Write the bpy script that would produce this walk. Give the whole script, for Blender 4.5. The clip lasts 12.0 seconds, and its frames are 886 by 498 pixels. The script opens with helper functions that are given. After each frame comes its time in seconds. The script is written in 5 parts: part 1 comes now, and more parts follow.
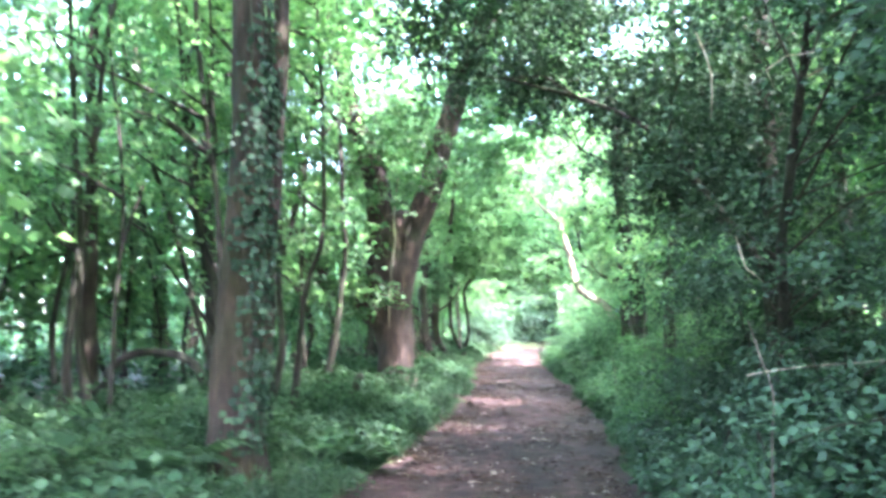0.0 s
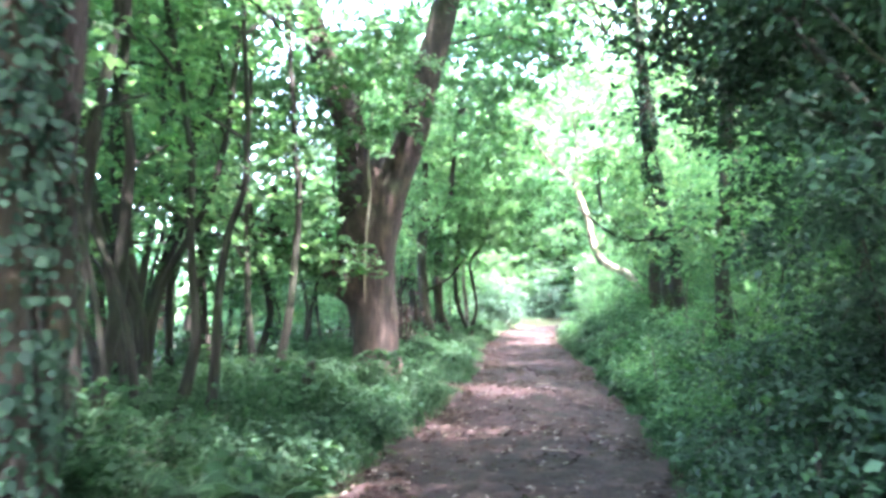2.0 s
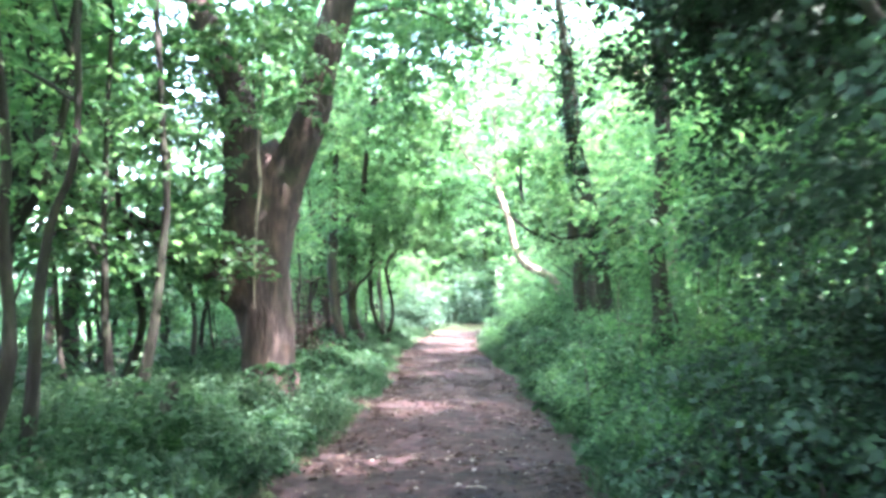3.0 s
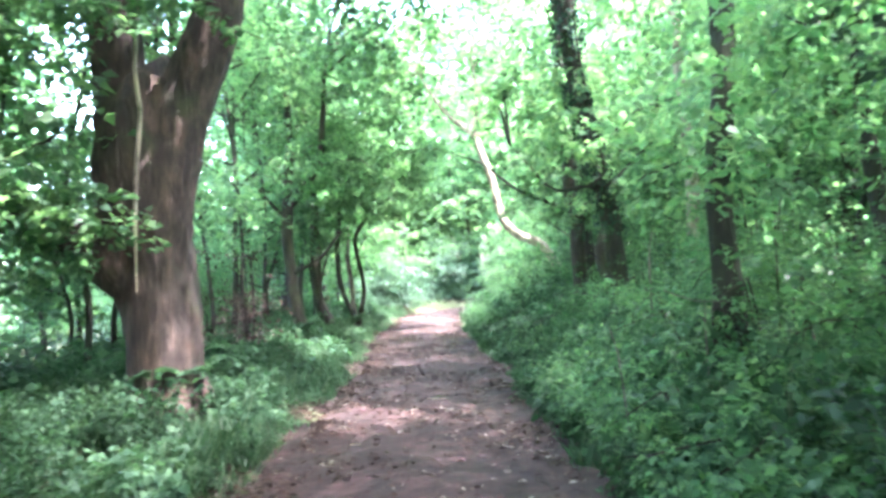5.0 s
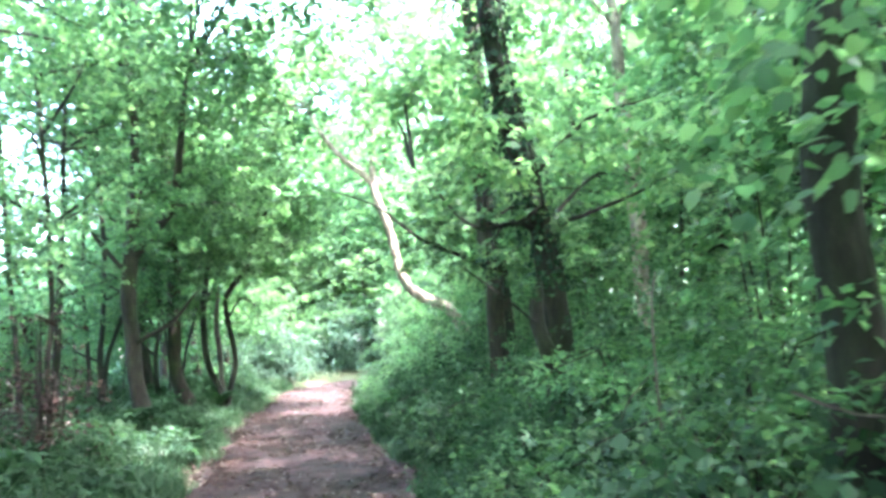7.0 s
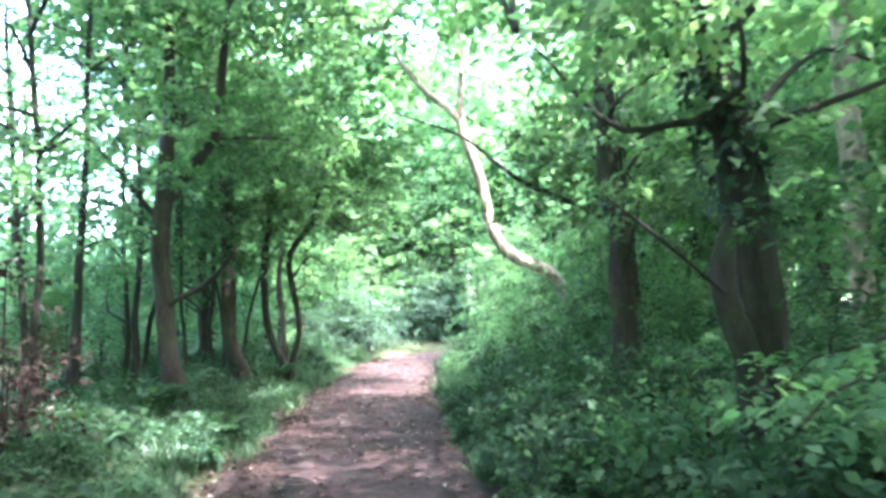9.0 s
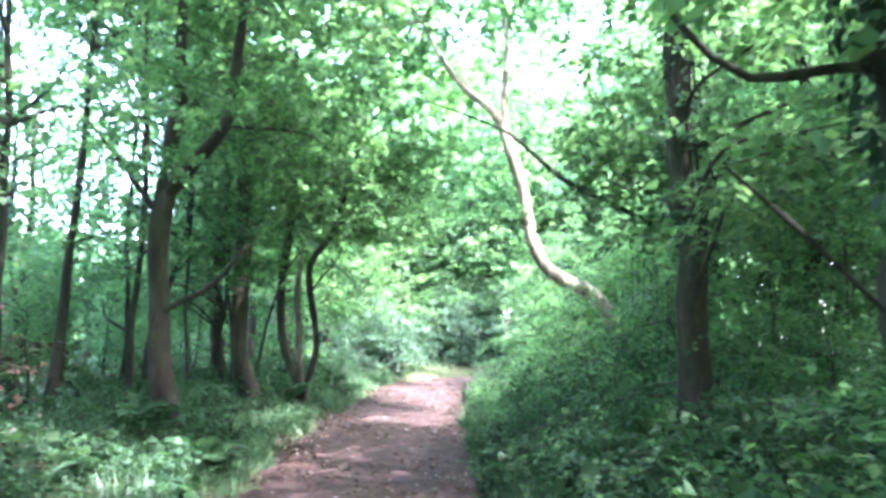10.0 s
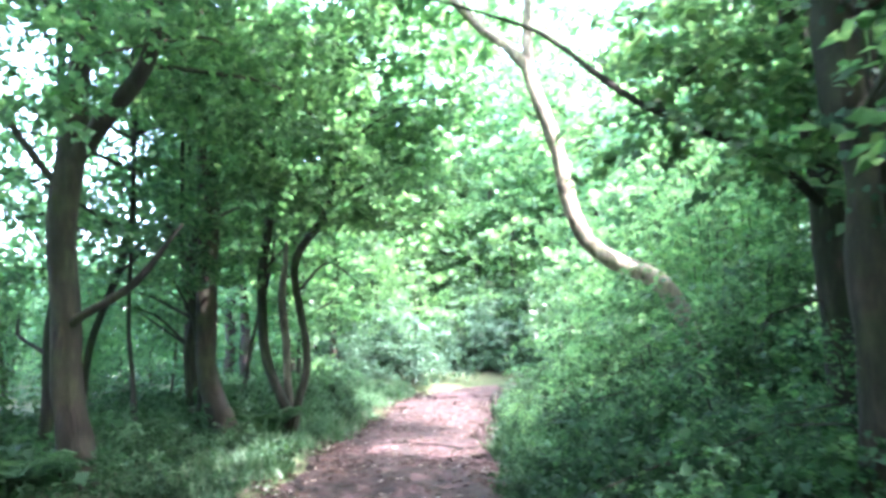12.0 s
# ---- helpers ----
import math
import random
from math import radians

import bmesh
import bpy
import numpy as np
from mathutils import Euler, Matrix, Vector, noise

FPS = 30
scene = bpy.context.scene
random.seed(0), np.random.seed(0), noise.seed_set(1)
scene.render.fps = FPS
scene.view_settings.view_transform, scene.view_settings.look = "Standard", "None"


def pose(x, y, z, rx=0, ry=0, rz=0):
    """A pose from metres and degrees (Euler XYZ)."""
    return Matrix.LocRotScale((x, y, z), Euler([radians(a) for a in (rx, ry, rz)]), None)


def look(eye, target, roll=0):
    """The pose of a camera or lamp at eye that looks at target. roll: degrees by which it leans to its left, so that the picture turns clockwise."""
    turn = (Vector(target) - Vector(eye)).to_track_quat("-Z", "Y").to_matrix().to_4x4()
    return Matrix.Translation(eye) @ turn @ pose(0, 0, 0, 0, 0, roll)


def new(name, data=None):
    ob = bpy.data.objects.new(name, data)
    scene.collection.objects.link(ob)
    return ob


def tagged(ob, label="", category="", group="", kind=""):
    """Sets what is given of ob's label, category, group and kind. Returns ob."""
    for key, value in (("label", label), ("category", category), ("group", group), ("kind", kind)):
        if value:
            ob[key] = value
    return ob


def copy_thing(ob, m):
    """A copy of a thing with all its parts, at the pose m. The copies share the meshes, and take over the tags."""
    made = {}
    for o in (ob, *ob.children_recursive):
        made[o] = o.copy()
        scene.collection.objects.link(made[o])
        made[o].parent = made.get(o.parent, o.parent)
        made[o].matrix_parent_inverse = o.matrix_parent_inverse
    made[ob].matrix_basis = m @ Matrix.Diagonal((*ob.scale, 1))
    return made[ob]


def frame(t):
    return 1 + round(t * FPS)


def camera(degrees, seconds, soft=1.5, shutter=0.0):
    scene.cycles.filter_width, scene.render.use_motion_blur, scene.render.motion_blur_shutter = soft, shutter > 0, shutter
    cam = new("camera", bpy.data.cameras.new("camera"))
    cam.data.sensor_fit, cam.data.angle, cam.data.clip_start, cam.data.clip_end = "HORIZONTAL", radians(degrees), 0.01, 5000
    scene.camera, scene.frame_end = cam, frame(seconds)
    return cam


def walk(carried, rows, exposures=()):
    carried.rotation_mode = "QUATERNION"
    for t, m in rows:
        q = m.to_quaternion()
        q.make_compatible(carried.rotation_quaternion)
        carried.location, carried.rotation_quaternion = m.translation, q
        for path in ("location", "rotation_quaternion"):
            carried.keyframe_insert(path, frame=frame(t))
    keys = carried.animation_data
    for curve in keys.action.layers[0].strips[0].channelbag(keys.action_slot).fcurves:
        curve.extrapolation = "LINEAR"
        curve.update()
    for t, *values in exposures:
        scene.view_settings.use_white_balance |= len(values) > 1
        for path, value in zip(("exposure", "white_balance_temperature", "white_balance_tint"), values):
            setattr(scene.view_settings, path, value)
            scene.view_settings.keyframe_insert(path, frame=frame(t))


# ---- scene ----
cam = camera(60.3, 12.0, soft=3.3, shutter=0.5)
METRES, EYE, TILT, LEAN, TURN = 17.2, 1.5, 5.7, 0.0, 8.6
ROWS = [
    (0.0, 0.0, 0.0, 0.0, 0.0, 0.0, -0.0),
    (0.5, 0.0047, 0.0388, -0.0052, -1.86, -1.49, -4.01),
    (1.0, 0.013, 0.0798, -0.0098, 0.9, -2.23, 0.3),
    (1.5, 0.014, 0.1202, -0.0182, -0.52, -2.03, -2.83),
    (2.0, 0.0242, 0.1644, -0.0228, 1.19, -1.52, 1.17),
    (2.5, 0.0304, 0.2028, -0.0268, -4.12, 0.94, -3.0),
    (2.7, 0.0330, 0.2191, -0.0288, -6.01, -1.27, 0.02),
    (4.3, 0.0542, 0.3490, -0.0451, -0.80, -0.63, 3.21),
    (4.5, 0.0568, 0.3653, -0.0471, -3.93, -2.01, 2.84),
    (5.0, 0.0633, 0.405, -0.0489, -5.84, -3.05, 2.9),
    (5.5, 0.0697, 0.446, -0.0524, -2.23, -3.32, 0.03),
    (6.0, 0.0789, 0.4911, -0.0567, -7.22, -1.72, 2.0),
    (6.5, 0.0856, 0.5316, -0.0591, -8.23, 0.73, 1.06),
    (7.0, 0.093, 0.5732, -0.0624, -13.39, 1.59, 2.39),
    (7.5, 0.1013, 0.6141, -0.0654, -7.09, 1.03, 1.07),
    (7.7, 0.1042, 0.6309, -0.0667, -7.52, 0.81, 0.93),
    (9.3, 0.1276, 0.7655, -0.0773, -5.56, -0.63, 1.65),
    (9.5, 0.1305, 0.7823, -0.0786, -3.51, -0.21, 2.44),
    (10.0, 0.1338, 0.8202, -0.0833, -3.74, 1.11, -1.31),
    (10.5, 0.1396, 0.8625, -0.0858, -4.38, 1.36, 5.57),
    (11.0, 0.1392, 0.9019, -0.0915, -2.36, 2.11, 2.85),
    (11.5, 0.1454, 0.9399, -0.0953, -3.27, 1.89, 3.13),
    (12.0, 0.1483, 0.9789, -0.098, -2.11, 1.45, 1.33),
]
walk(cam, [(t, pose(0, 0, EYE, TILT, LEAN, TURN) @ pose(METRES * x, METRES * y, METRES * z, 90 + pitch, roll, yaw)) for t, x, y, z, yaw, pitch, roll in ROWS],
     exposures=[(0.0, 6.12, 6050, 28), (4.5, 5.95, 6080, 25), (6.0, 5.92, 6060, 23), (8.0, 5.56, 6030, 23), (12.0, 5.56, 5960, 25)])

# ---- world, sun, exposure ----
SUN = Vector((0.42, -0.26, 0.87)).normalized()
world = bpy.data.worlds.new("sky")
scene.world = world
world.use_nodes = True
wn = world.node_tree.nodes
sky = wn.new("ShaderNodeTexSky")
sky.sky_type = "NISHITA"
sky.sun_disc = False
sky.sun_elevation = math.asin(SUN.z)
sky.sun_rotation = math.atan2(SUN.x, SUN.y)
sky.air_density, sky.dust_density, sky.ozone_density = 1.0, 3.0, 1.0
world.node_tree.links.new(sky.outputs["Color"], wn["Background"].inputs["Color"])
wn["Background"].inputs["Strength"].default_value = 0.15
sun_data = bpy.data.lights.new("sun", "SUN")
sun_data.energy, sun_data.angle, sun_data.color = 1.2, radians(0.9), (1.0, 0.95, 0.88)
sun = new("sun", sun_data)
sun.matrix_world = look(SUN * 60, (0, 0, 0))

# ---- materials ----


def make_mat(name):
    m = bpy.data.materials.new(name)
    m.use_nodes = True
    nt = m.node_tree
    return m, nt, nt.nodes["Principled BSDF"], nt.nodes["Material Output"]


def ramp(nt, src, stops):
    r = nt.nodes.new("ShaderNodeValToRGB")
    el = r.color_ramp.elements
    while len(el) < len(stops):
        el.new(0.5)
    for e, (p, c) in zip(el, stops):
        e.position, e.color = p, (*c, 1)
    nt.links.new(src, r.inputs["Fac"])
    return r.outputs["Color"]


def noise_tex(nt, scale, detail=5.0, stretch=None, rough=0.6):
    co = nt.nodes.new("ShaderNodeTexCoord")
    src = co.outputs["Object"]
    if stretch:
        mp = nt.nodes.new("ShaderNodeMapping")
        mp.inputs["Scale"].default_value = stretch
        nt.links.new(src, mp.inputs["Vector"])
        src = mp.outputs["Vector"]
    n = nt.nodes.new("ShaderNodeTexNoise")
    n.inputs["Scale"].default_value, n.inputs["Detail"].default_value = scale, detail
    n.inputs["Roughness"].default_value = rough
    nt.links.new(src, n.inputs["Vector"])
    return n.outputs["Fac"]


def mix_rgb(nt, fac, a, b, mode="MIX"):
    m = nt.nodes.new("ShaderNodeMix")
    m.data_type, m.blend_type = "RGBA", mode
    ins = [m.inputs[0], m.inputs[6], m.inputs[7]]
    for val, sock in zip((fac, a, b), ins):
        if isinstance(val, bpy.types.NodeSocket):
            nt.links.new(val, sock)
        elif isinstance(val, (int, float)):
            sock.default_value = val
        else:
            sock.default_value = (*val, 1)
    return m.outputs[2]


def bump(nt, bsdf, src, strength, distance):
    b = nt.nodes.new("ShaderNodeBump")
    b.inputs["Strength"].default_value, b.inputs["Distance"].default_value = strength, distance
    nt.links.new(src, b.inputs["Height"])
    nt.links.new(b.outputs["Normal"], bsdf.inputs["Normal"])


def bark_mat(name, dark, light, moss, moss_amount, furrow=26.0, deep=0.02, patchy=1.8):
    m, nt, bsdf, out = make_mat(name)
    n1 = noise_tex(nt, furrow, 6, (1, 1, 0.16), 0.7)
    n2 = noise_tex(nt, patchy, 4)
    col = ramp(nt, n1, [(0.3, dark), (0.62, light)])
    patch = ramp(nt, n2, [(0.62 - moss_amount, (0, 0, 0)), (0.74 - moss_amount * 0.6, (1, 1, 1))])
    sep = nt.nodes.new("ShaderNodeRGBToBW")
    nt.links.new(patch, sep.inputs[0])
    col = mix_rgb(nt, sep.outputs[0], col, moss)
    blotch = noise_tex(nt, 5.5, 5, (1, 1, 0.4), 0.65)
    col = mix_rgb(nt, 0.85, col, ramp(nt, blotch, [(0.36, (0.28, 0.27, 0.25)), (0.5, (0.66, 0.65, 0.62)), (0.64, (1.3, 1.26, 1.15))]), "MULTIPLY")
    fine = noise_tex(nt, 90, 3)
    col = mix_rgb(nt, 0.5, col, ramp(nt, fine, [(0.3, (0.55, 0.55, 0.55)), (0.7, (1.0, 1.0, 1.0))]), "MULTIPLY")
    nt.links.new(col, bsdf.inputs["Base Color"])
    bsdf.inputs["Roughness"].default_value = 0.85
    bump(nt, bsdf, n1, 1.0, deep * 1.6)
    return m


def leaf_mat(name, stops, translucent=0.4, rough=0.45, spec=0.4, spread=0.25):
    m, nt, bsdf, out = make_mat(name)
    geo = nt.nodes.new("ShaderNodeNewGeometry")
    col = ramp(nt, geo.outputs["Random Per Island"], stops)
    info = nt.nodes.new("ShaderNodeObjectInfo")
    hsv = nt.nodes.new("ShaderNodeHueSaturation")
    mr = nt.nodes.new("ShaderNodeMapRange")
    mr.inputs["To Min"].default_value, mr.inputs["To Max"].default_value = 1 - spread, 1 + spread
    nt.links.new(info.outputs["Random"], mr.inputs["Value"])
    nt.links.new(mr.outputs["Result"], hsv.inputs["Value"])
    nt.links.new(col, hsv.inputs["Color"])
    big = noise_tex(nt, 0.9, 3)
    c2 = mix_rgb(nt, 0.6, hsv.outputs["Color"], ramp(nt, big, [(0.3, (0.6, 0.72, 0.66)), (0.7, (1.15, 1.1, 0.95))]), "MULTIPLY")
    nt.links.new(c2, bsdf.inputs["Base Color"])
    bsdf.inputs["Roughness"].default_value = rough
    bsdf.inputs["Specular IOR Level"].default_value = spec
    tr = nt.nodes.new("ShaderNodeBsdfTranslucent")
    warm = mix_rgb(nt, 1.0, c2, (1.22, 1.36, 0.82), "MULTIPLY")
    nt.links.new(warm, tr.inputs["Color"])
    ms = nt.nodes.new("ShaderNodeMixShader")
    ms.inputs[0].default_value = translucent
    nt.links.new(bsdf.outputs[0], ms.inputs[1])
    nt.links.new(tr.outputs[0], ms.inputs[2])
    nt.links.new(ms.outputs[0], out.inputs["Surface"])
    return m


LEAF = leaf_mat("leaf_green", [(0.0, (0.062, 0.135, 0.088)), (0.5, (0.105, 0.21, 0.13)), (1.0, (0.18, 0.30, 0.17))], 0.64)
LEAF_LIGHT = leaf_mat("leaf_light", [(0.0, (0.085, 0.175, 0.118)), (0.5, (0.135, 0.25, 0.165)), (1.0, (0.23, 0.35, 0.21))], 0.66)
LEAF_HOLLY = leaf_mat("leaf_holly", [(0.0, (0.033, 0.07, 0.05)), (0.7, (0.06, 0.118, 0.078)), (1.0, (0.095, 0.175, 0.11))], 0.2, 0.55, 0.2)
LEAF_IVY = leaf_mat("leaf_ivy", [(0.0, (0.02, 0.05, 0.035)), (0.7, (0.036, 0.085, 0.056)), (1.0, (0.06, 0.125, 0.075))], 0.15, 0.6, 0.22)
LEAF_BRAMBLE = leaf_mat("leaf_bramble", [(0.0, (0.05, 0.115, 0.085)), (0.6, (0.085, 0.172, 0.13)), (1.0, (0.145, 0.24, 0.185))], 0.3, 0.5, 0.4)
LEAF_HERB = leaf_mat("leaf_herb", [(0.0, (0.03, 0.07, 0.044)), (0.6, (0.05, 0.108, 0.068)), (1.0, (0.085, 0.155, 0.095))], 0.45, 0.65, 0.2)
GRASS = leaf_mat("grass_blade", [(0.0, (0.04, 0.092, 0.054)), (0.7, (0.07, 0.142, 0.084)), (1.0, (0.13, 0.19, 0.12))], 0.4)
LITTER = leaf_mat("litter", [(0.0, (0.03, 0.017, 0.015)), (0.6, (0.056, 0.031, 0.027)), (0.88, (0.105, 0.073, 0.068)), (1.0, (0.36, 0.32, 0.32))], 0.1, 0.8, 0.2)
BARK_OAK = bark_mat("bark_oak", (0.022, 0.014, 0.012), (0.105, 0.07, 0.06), (0.07, 0.072, 0.04), 0.06, 16, 0.05)
BARK_BROWN = bark_mat("bark_brown", (0.016, 0.011, 0.009), (0.064, 0.046, 0.037), (0.05, 0.056, 0.028), 0.2)
BARK_MOSSY = bark_mat("bark_mossy", (0.013, 0.008, 0.007), (0.078, 0.05, 0.041), (0.046, 0.043, 0.018), 0.2, 15, 0.05)
BARK_DARK = bark_mat("bark_dark", (0.016, 0.014, 0.012), (0.056, 0.049, 0.04), (0.036, 0.048, 0.025), 0.22)
BARK_GREY = bark_mat("bark_grey", (0.10, 0.085, 0.075), (0.27, 0.235, 0.21), (0.13, 0.14, 0.08), 0.08, 18, 0.015)
BARK_PALE = bark_mat("bark_pale", (0.22, 0.18, 0.14), (0.52, 0.46, 0.38), (0.11, 0.1, 0.07), 0.1, 14, 0.012, 5.0)


def soil_mat(name, stops, patch_stops, s1, s2):
    m, nt, bsdf, out = make_mat(name)
    fine = noise_tex(nt, s1, 8, None, 0.75)
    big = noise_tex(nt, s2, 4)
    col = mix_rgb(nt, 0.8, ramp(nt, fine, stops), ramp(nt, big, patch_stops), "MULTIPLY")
    v = nt.nodes.new("ShaderNodeTexVoronoi")
    v.inputs["Scale"].default_value = 22
    co = nt.nodes.new("ShaderNodeTexCoord")
    nt.links.new(co.outputs["Object"], v.inputs["Vector"])
    cell = nt.nodes.new("ShaderNodeRGBToBW")
    nt.links.new(v.outputs["Color"], cell.inputs[0])
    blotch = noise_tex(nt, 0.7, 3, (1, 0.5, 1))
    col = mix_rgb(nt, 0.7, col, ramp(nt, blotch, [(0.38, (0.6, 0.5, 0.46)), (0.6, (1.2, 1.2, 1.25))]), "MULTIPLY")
    speck = ramp(nt, cell.outputs[0], [(0.3, (0.75, 0.72, 0.7)), (0.7, (1.25, 1.2, 1.2))])
    col = mix_rgb(nt, 0.6, col, speck, "MULTIPLY")
    nt.links.new(col, bsdf.inputs["Base Color"])
    bsdf.inputs["Roughness"].default_value = 0.9
    bump(nt, bsdf, fine, 0.8, 0.03)
    return m


# Mottled earth; the broad patches also put dappled light into the colour.
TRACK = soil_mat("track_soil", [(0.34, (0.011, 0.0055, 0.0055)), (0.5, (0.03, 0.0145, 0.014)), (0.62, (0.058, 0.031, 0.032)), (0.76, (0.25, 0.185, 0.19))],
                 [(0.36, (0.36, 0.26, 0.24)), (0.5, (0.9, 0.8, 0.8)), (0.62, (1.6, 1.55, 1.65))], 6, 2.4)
SOIL = soil_mat("wood_soil", [(0.3, (0.03, 0.035, 0.02)), (0.55, (0.06, 0.08, 0.035)), (0.75, (0.1, 0.13, 0.05))],
                [(0.3, (0.6, 0.8, 0.6)), (0.7, (1.1, 1.1, 0.9))], 7, 0.6)

# ---- plan of the track and the lie of the land ----
LINE = [(-0.5, -14), (-0.5, 0), (-0.5, 7), (-0.5, 11), (-0.62, 14), (-0.9, 19), (-1.2, 22), (-1.55, 25), (-1.72, 28),
        (-1.8, 31), (-1.9, 33.5), (-1.6, 36), (-0.3, 38.2), (2.5, 39.6), (8, 40.6), (16, 41)]


def spline(pts, step):
    """A smooth line through the points, sampled about every step metres."""
    p = np.array(pts, float)
    p = np.vstack([2 * p[0] - p[1], p, 2 * p[-1] - p[-2]])
    out = []
    for i in range(1, len(p) - 2):
        n = max(1, int(np.linalg.norm(p[i + 1] - p[i]) / step))
        for k in range(n):
            t = k / n
            out.append(0.5 * (2 * p[i] + (p[i + 1] - p[i - 1]) * t + (2 * p[i - 1] - 5 * p[i] + 4 * p[i + 1] - p[i + 2]) * t * t
                              + (3 * p[i] - p[i - 1] - 3 * p[i + 1] + p[i + 2]) * t ** 3))
    out.append(p[-2])
    return np.array(out)


CENTRE = spline(LINE, 0.25)
TANGENT = np.gradient(CENTRE, axis=0)
TANGENT /= np.linalg.norm(TANGENT, axis=1)[:, None]


def wave(x, y, f, s=0.0):
    return (np.sin(x * f * 1.3 + y * f * 0.7 + s) + np.sin(y * f * 1.1 - x * f * 0.6 + 1.7 + s * 2) + np.sin((x + y) * f * 0.53 + s * 3)) / 3


def off_track(x, y):
    """Signed distance from the track's middle: minus to the left of the way walked."""
    x, y = np.atleast_1d(x).astype(float), np.atleast_1d(y).astype(float)
    best = np.empty(len(x))
    for a in range(0, len(x), 4000):
        d = np.stack([x[a:a + 4000, None] - CENTRE[None, :, 0], y[a:a + 4000, None] - CENTRE[None, :, 1]], -1)
        r = (d ** 2).sum(-1)
        k = r.argmin(1)
        i = np.arange(len(k))
        side = d[i, k, 0] * TANGENT[k, 1] - d[i, k, 1] * TANGENT[k, 0]
        best[a:a + 4000] = np.sqrt(r[i, k]) * np.where(side < 0, -1, 1)
    return best


def smooth(t):
    t = np.clip(t, 0, 1)
    return t * t * (3 - 2 * t)


def land(x, y):
    """Height of the ground beside the track."""
    x, y = np.atleast_1d(x).astype(float), np.atleast_1d(y).astype(float)
    d = off_track(x, y)
    z = np.interp(y, [-20, 22, 25.5, 31, 36, 60, 200], [0, 0, 0.08, 0.17, 0.3, 0.6, 0.6])
    z = z + np.where(d < 0, 0.30, 0.42) * smooth((np.abs(d) - 1.15) / 1.7)
    z = z + 0.07 * wave(x, y, 1.3) * smooth((np.abs(d) - 1.2) / 1.0)
    return z - 0.05 * smooth((1.5 - np.abs(d)) / 0.3)


def land_at(x, y):
    return float(land(x, y)[0])


# ---- mesh helpers ----


def mesh_from(name, verts, faces, mats, shade=True, size=4):
    """A mesh from an array of points and an array of faces, all with the same number of corners."""
    me = bpy.data.meshes.new(name)
    verts, faces = np.asarray(verts, np.float32), np.asarray(faces, np.int32)
    me.vertices.add(len(verts))
    me.vertices.foreach_set("co", verts.ravel())
    me.loops.add(faces.size)
    me.loops.foreach_set("vertex_index", faces.ravel())
    me.polygons.add(len(faces))
    me.polygons.foreach_set("loop_start", np.arange(0, faces.size, faces.shape[1], dtype=np.int32))
    if shade:
        me.polygons.foreach_set("use_smooth", np.ones(len(faces), bool))
    me.materials.append(mats)
    me.update(calc_edges=True)
    return me


def root(name, x, y, z, label, category, group="", kind=""):
    ob = tagged(new(name), label, category, group, kind)
    ob.matrix_world = pose(x, y, z)
    return ob


def part(name, me, parent, label="", kind=""):
    ob = tagged(new(name, me), label, kind=kind)
    ob.parent = parent
    return ob


def tube(points, radii, sides=9, step=0.14, rough=0.1, seed=0, lobes=0):
    """A tapered, slightly uneven limb along points (n x 3), closed at its tip."""
    r = np.random.RandomState(seed)
    data = spline(np.column_stack([np.array(points, float), np.array(radii, float)]), step)
    p, rad = data[:, :3], np.maximum(data[:, 3], 0.002)
    q = np.arange(len(p)) * step
    w = r.uniform(0, 6.28, 4)
    p = p + (np.minimum(q, 0.5) * 2 * np.minimum(rad, 0.065) * 0.26)[:, None] * np.column_stack([np.sin(q * 2.3 + w[0]) + 0.7 * np.sin(q * 5.1 + w[1]), np.sin(q * 2.7 + w[2]) + 0.7 * np.sin(q * 4.6 + w[3]), 0 * q])
    tan = np.gradient(p, axis=0)
    tan /= np.linalg.norm(tan, axis=1)[:, None] + 1e-9
    ref = np.where(np.abs(tan[:, 2:3]) > 0.9, np.array([[1.0, 0, 0]]), np.array([[0, 0, 1.0]]))
    ref = np.where(np.abs(tan[:, 2:3]).mean() > 0.6, np.array([[1.0, 0, 0]]), np.array([[0, 0, 1.0]])) + 0 * ref
    u = np.cross(tan, ref)
    u /= np.linalg.norm(u, axis=1)[:, None] + 1e-9
    v = np.cross(tan, u)
    ang = np.arange(sides) * 2 * np.pi / sides
    ph = r.uniform(0, 6.28, 4)
    along = np.arange(len(p))[:, None] * step
    bumpy = 1 + rough * (np.sin(ang * 2 + along * 1.1 + ph[0]) + np.sin(ang * 3 - along * 2.3 + ph[1]) * 0.7 + r.normal(0, 0.35, (len(p), sides)))
    if lobes:
        flare = np.clip(1 - along / 0.8, 0, 1)
        bumpy = bumpy + flare * 0.28 * np.sin(ang * lobes + ph[2])
    rr = rad[:, None] * bumpy
    ver = p[:, None, :] + rr[..., None] * (np.cos(ang)[None, :, None] * u[:, None, :] + np.sin(ang)[None, :, None] * v[:, None, :])
    n = len(p)
    a = (np.arange(n - 1)[:, None] * sides + np.arange(sides)[None, :])
    b = (np.arange(n - 1)[:, None] * sides + (np.arange(sides)[None, :] + 1) % sides)
    f = np.stack([a, b, b + sides, a + sides], -1).reshape(-1, 4)
    ver = np.vstack([ver.reshape(-1, 3), p[-1:] + tan[-1:] * rad[-1]])
    k = (n - 1) * sides
    caps = [[k + i, k + (i + 1) % sides, n * sides, n * sides] for i in range(0, sides)]
    tips = np.array([[c[0], c[1], c[2]] for c in caps])
    return ver, f, tips


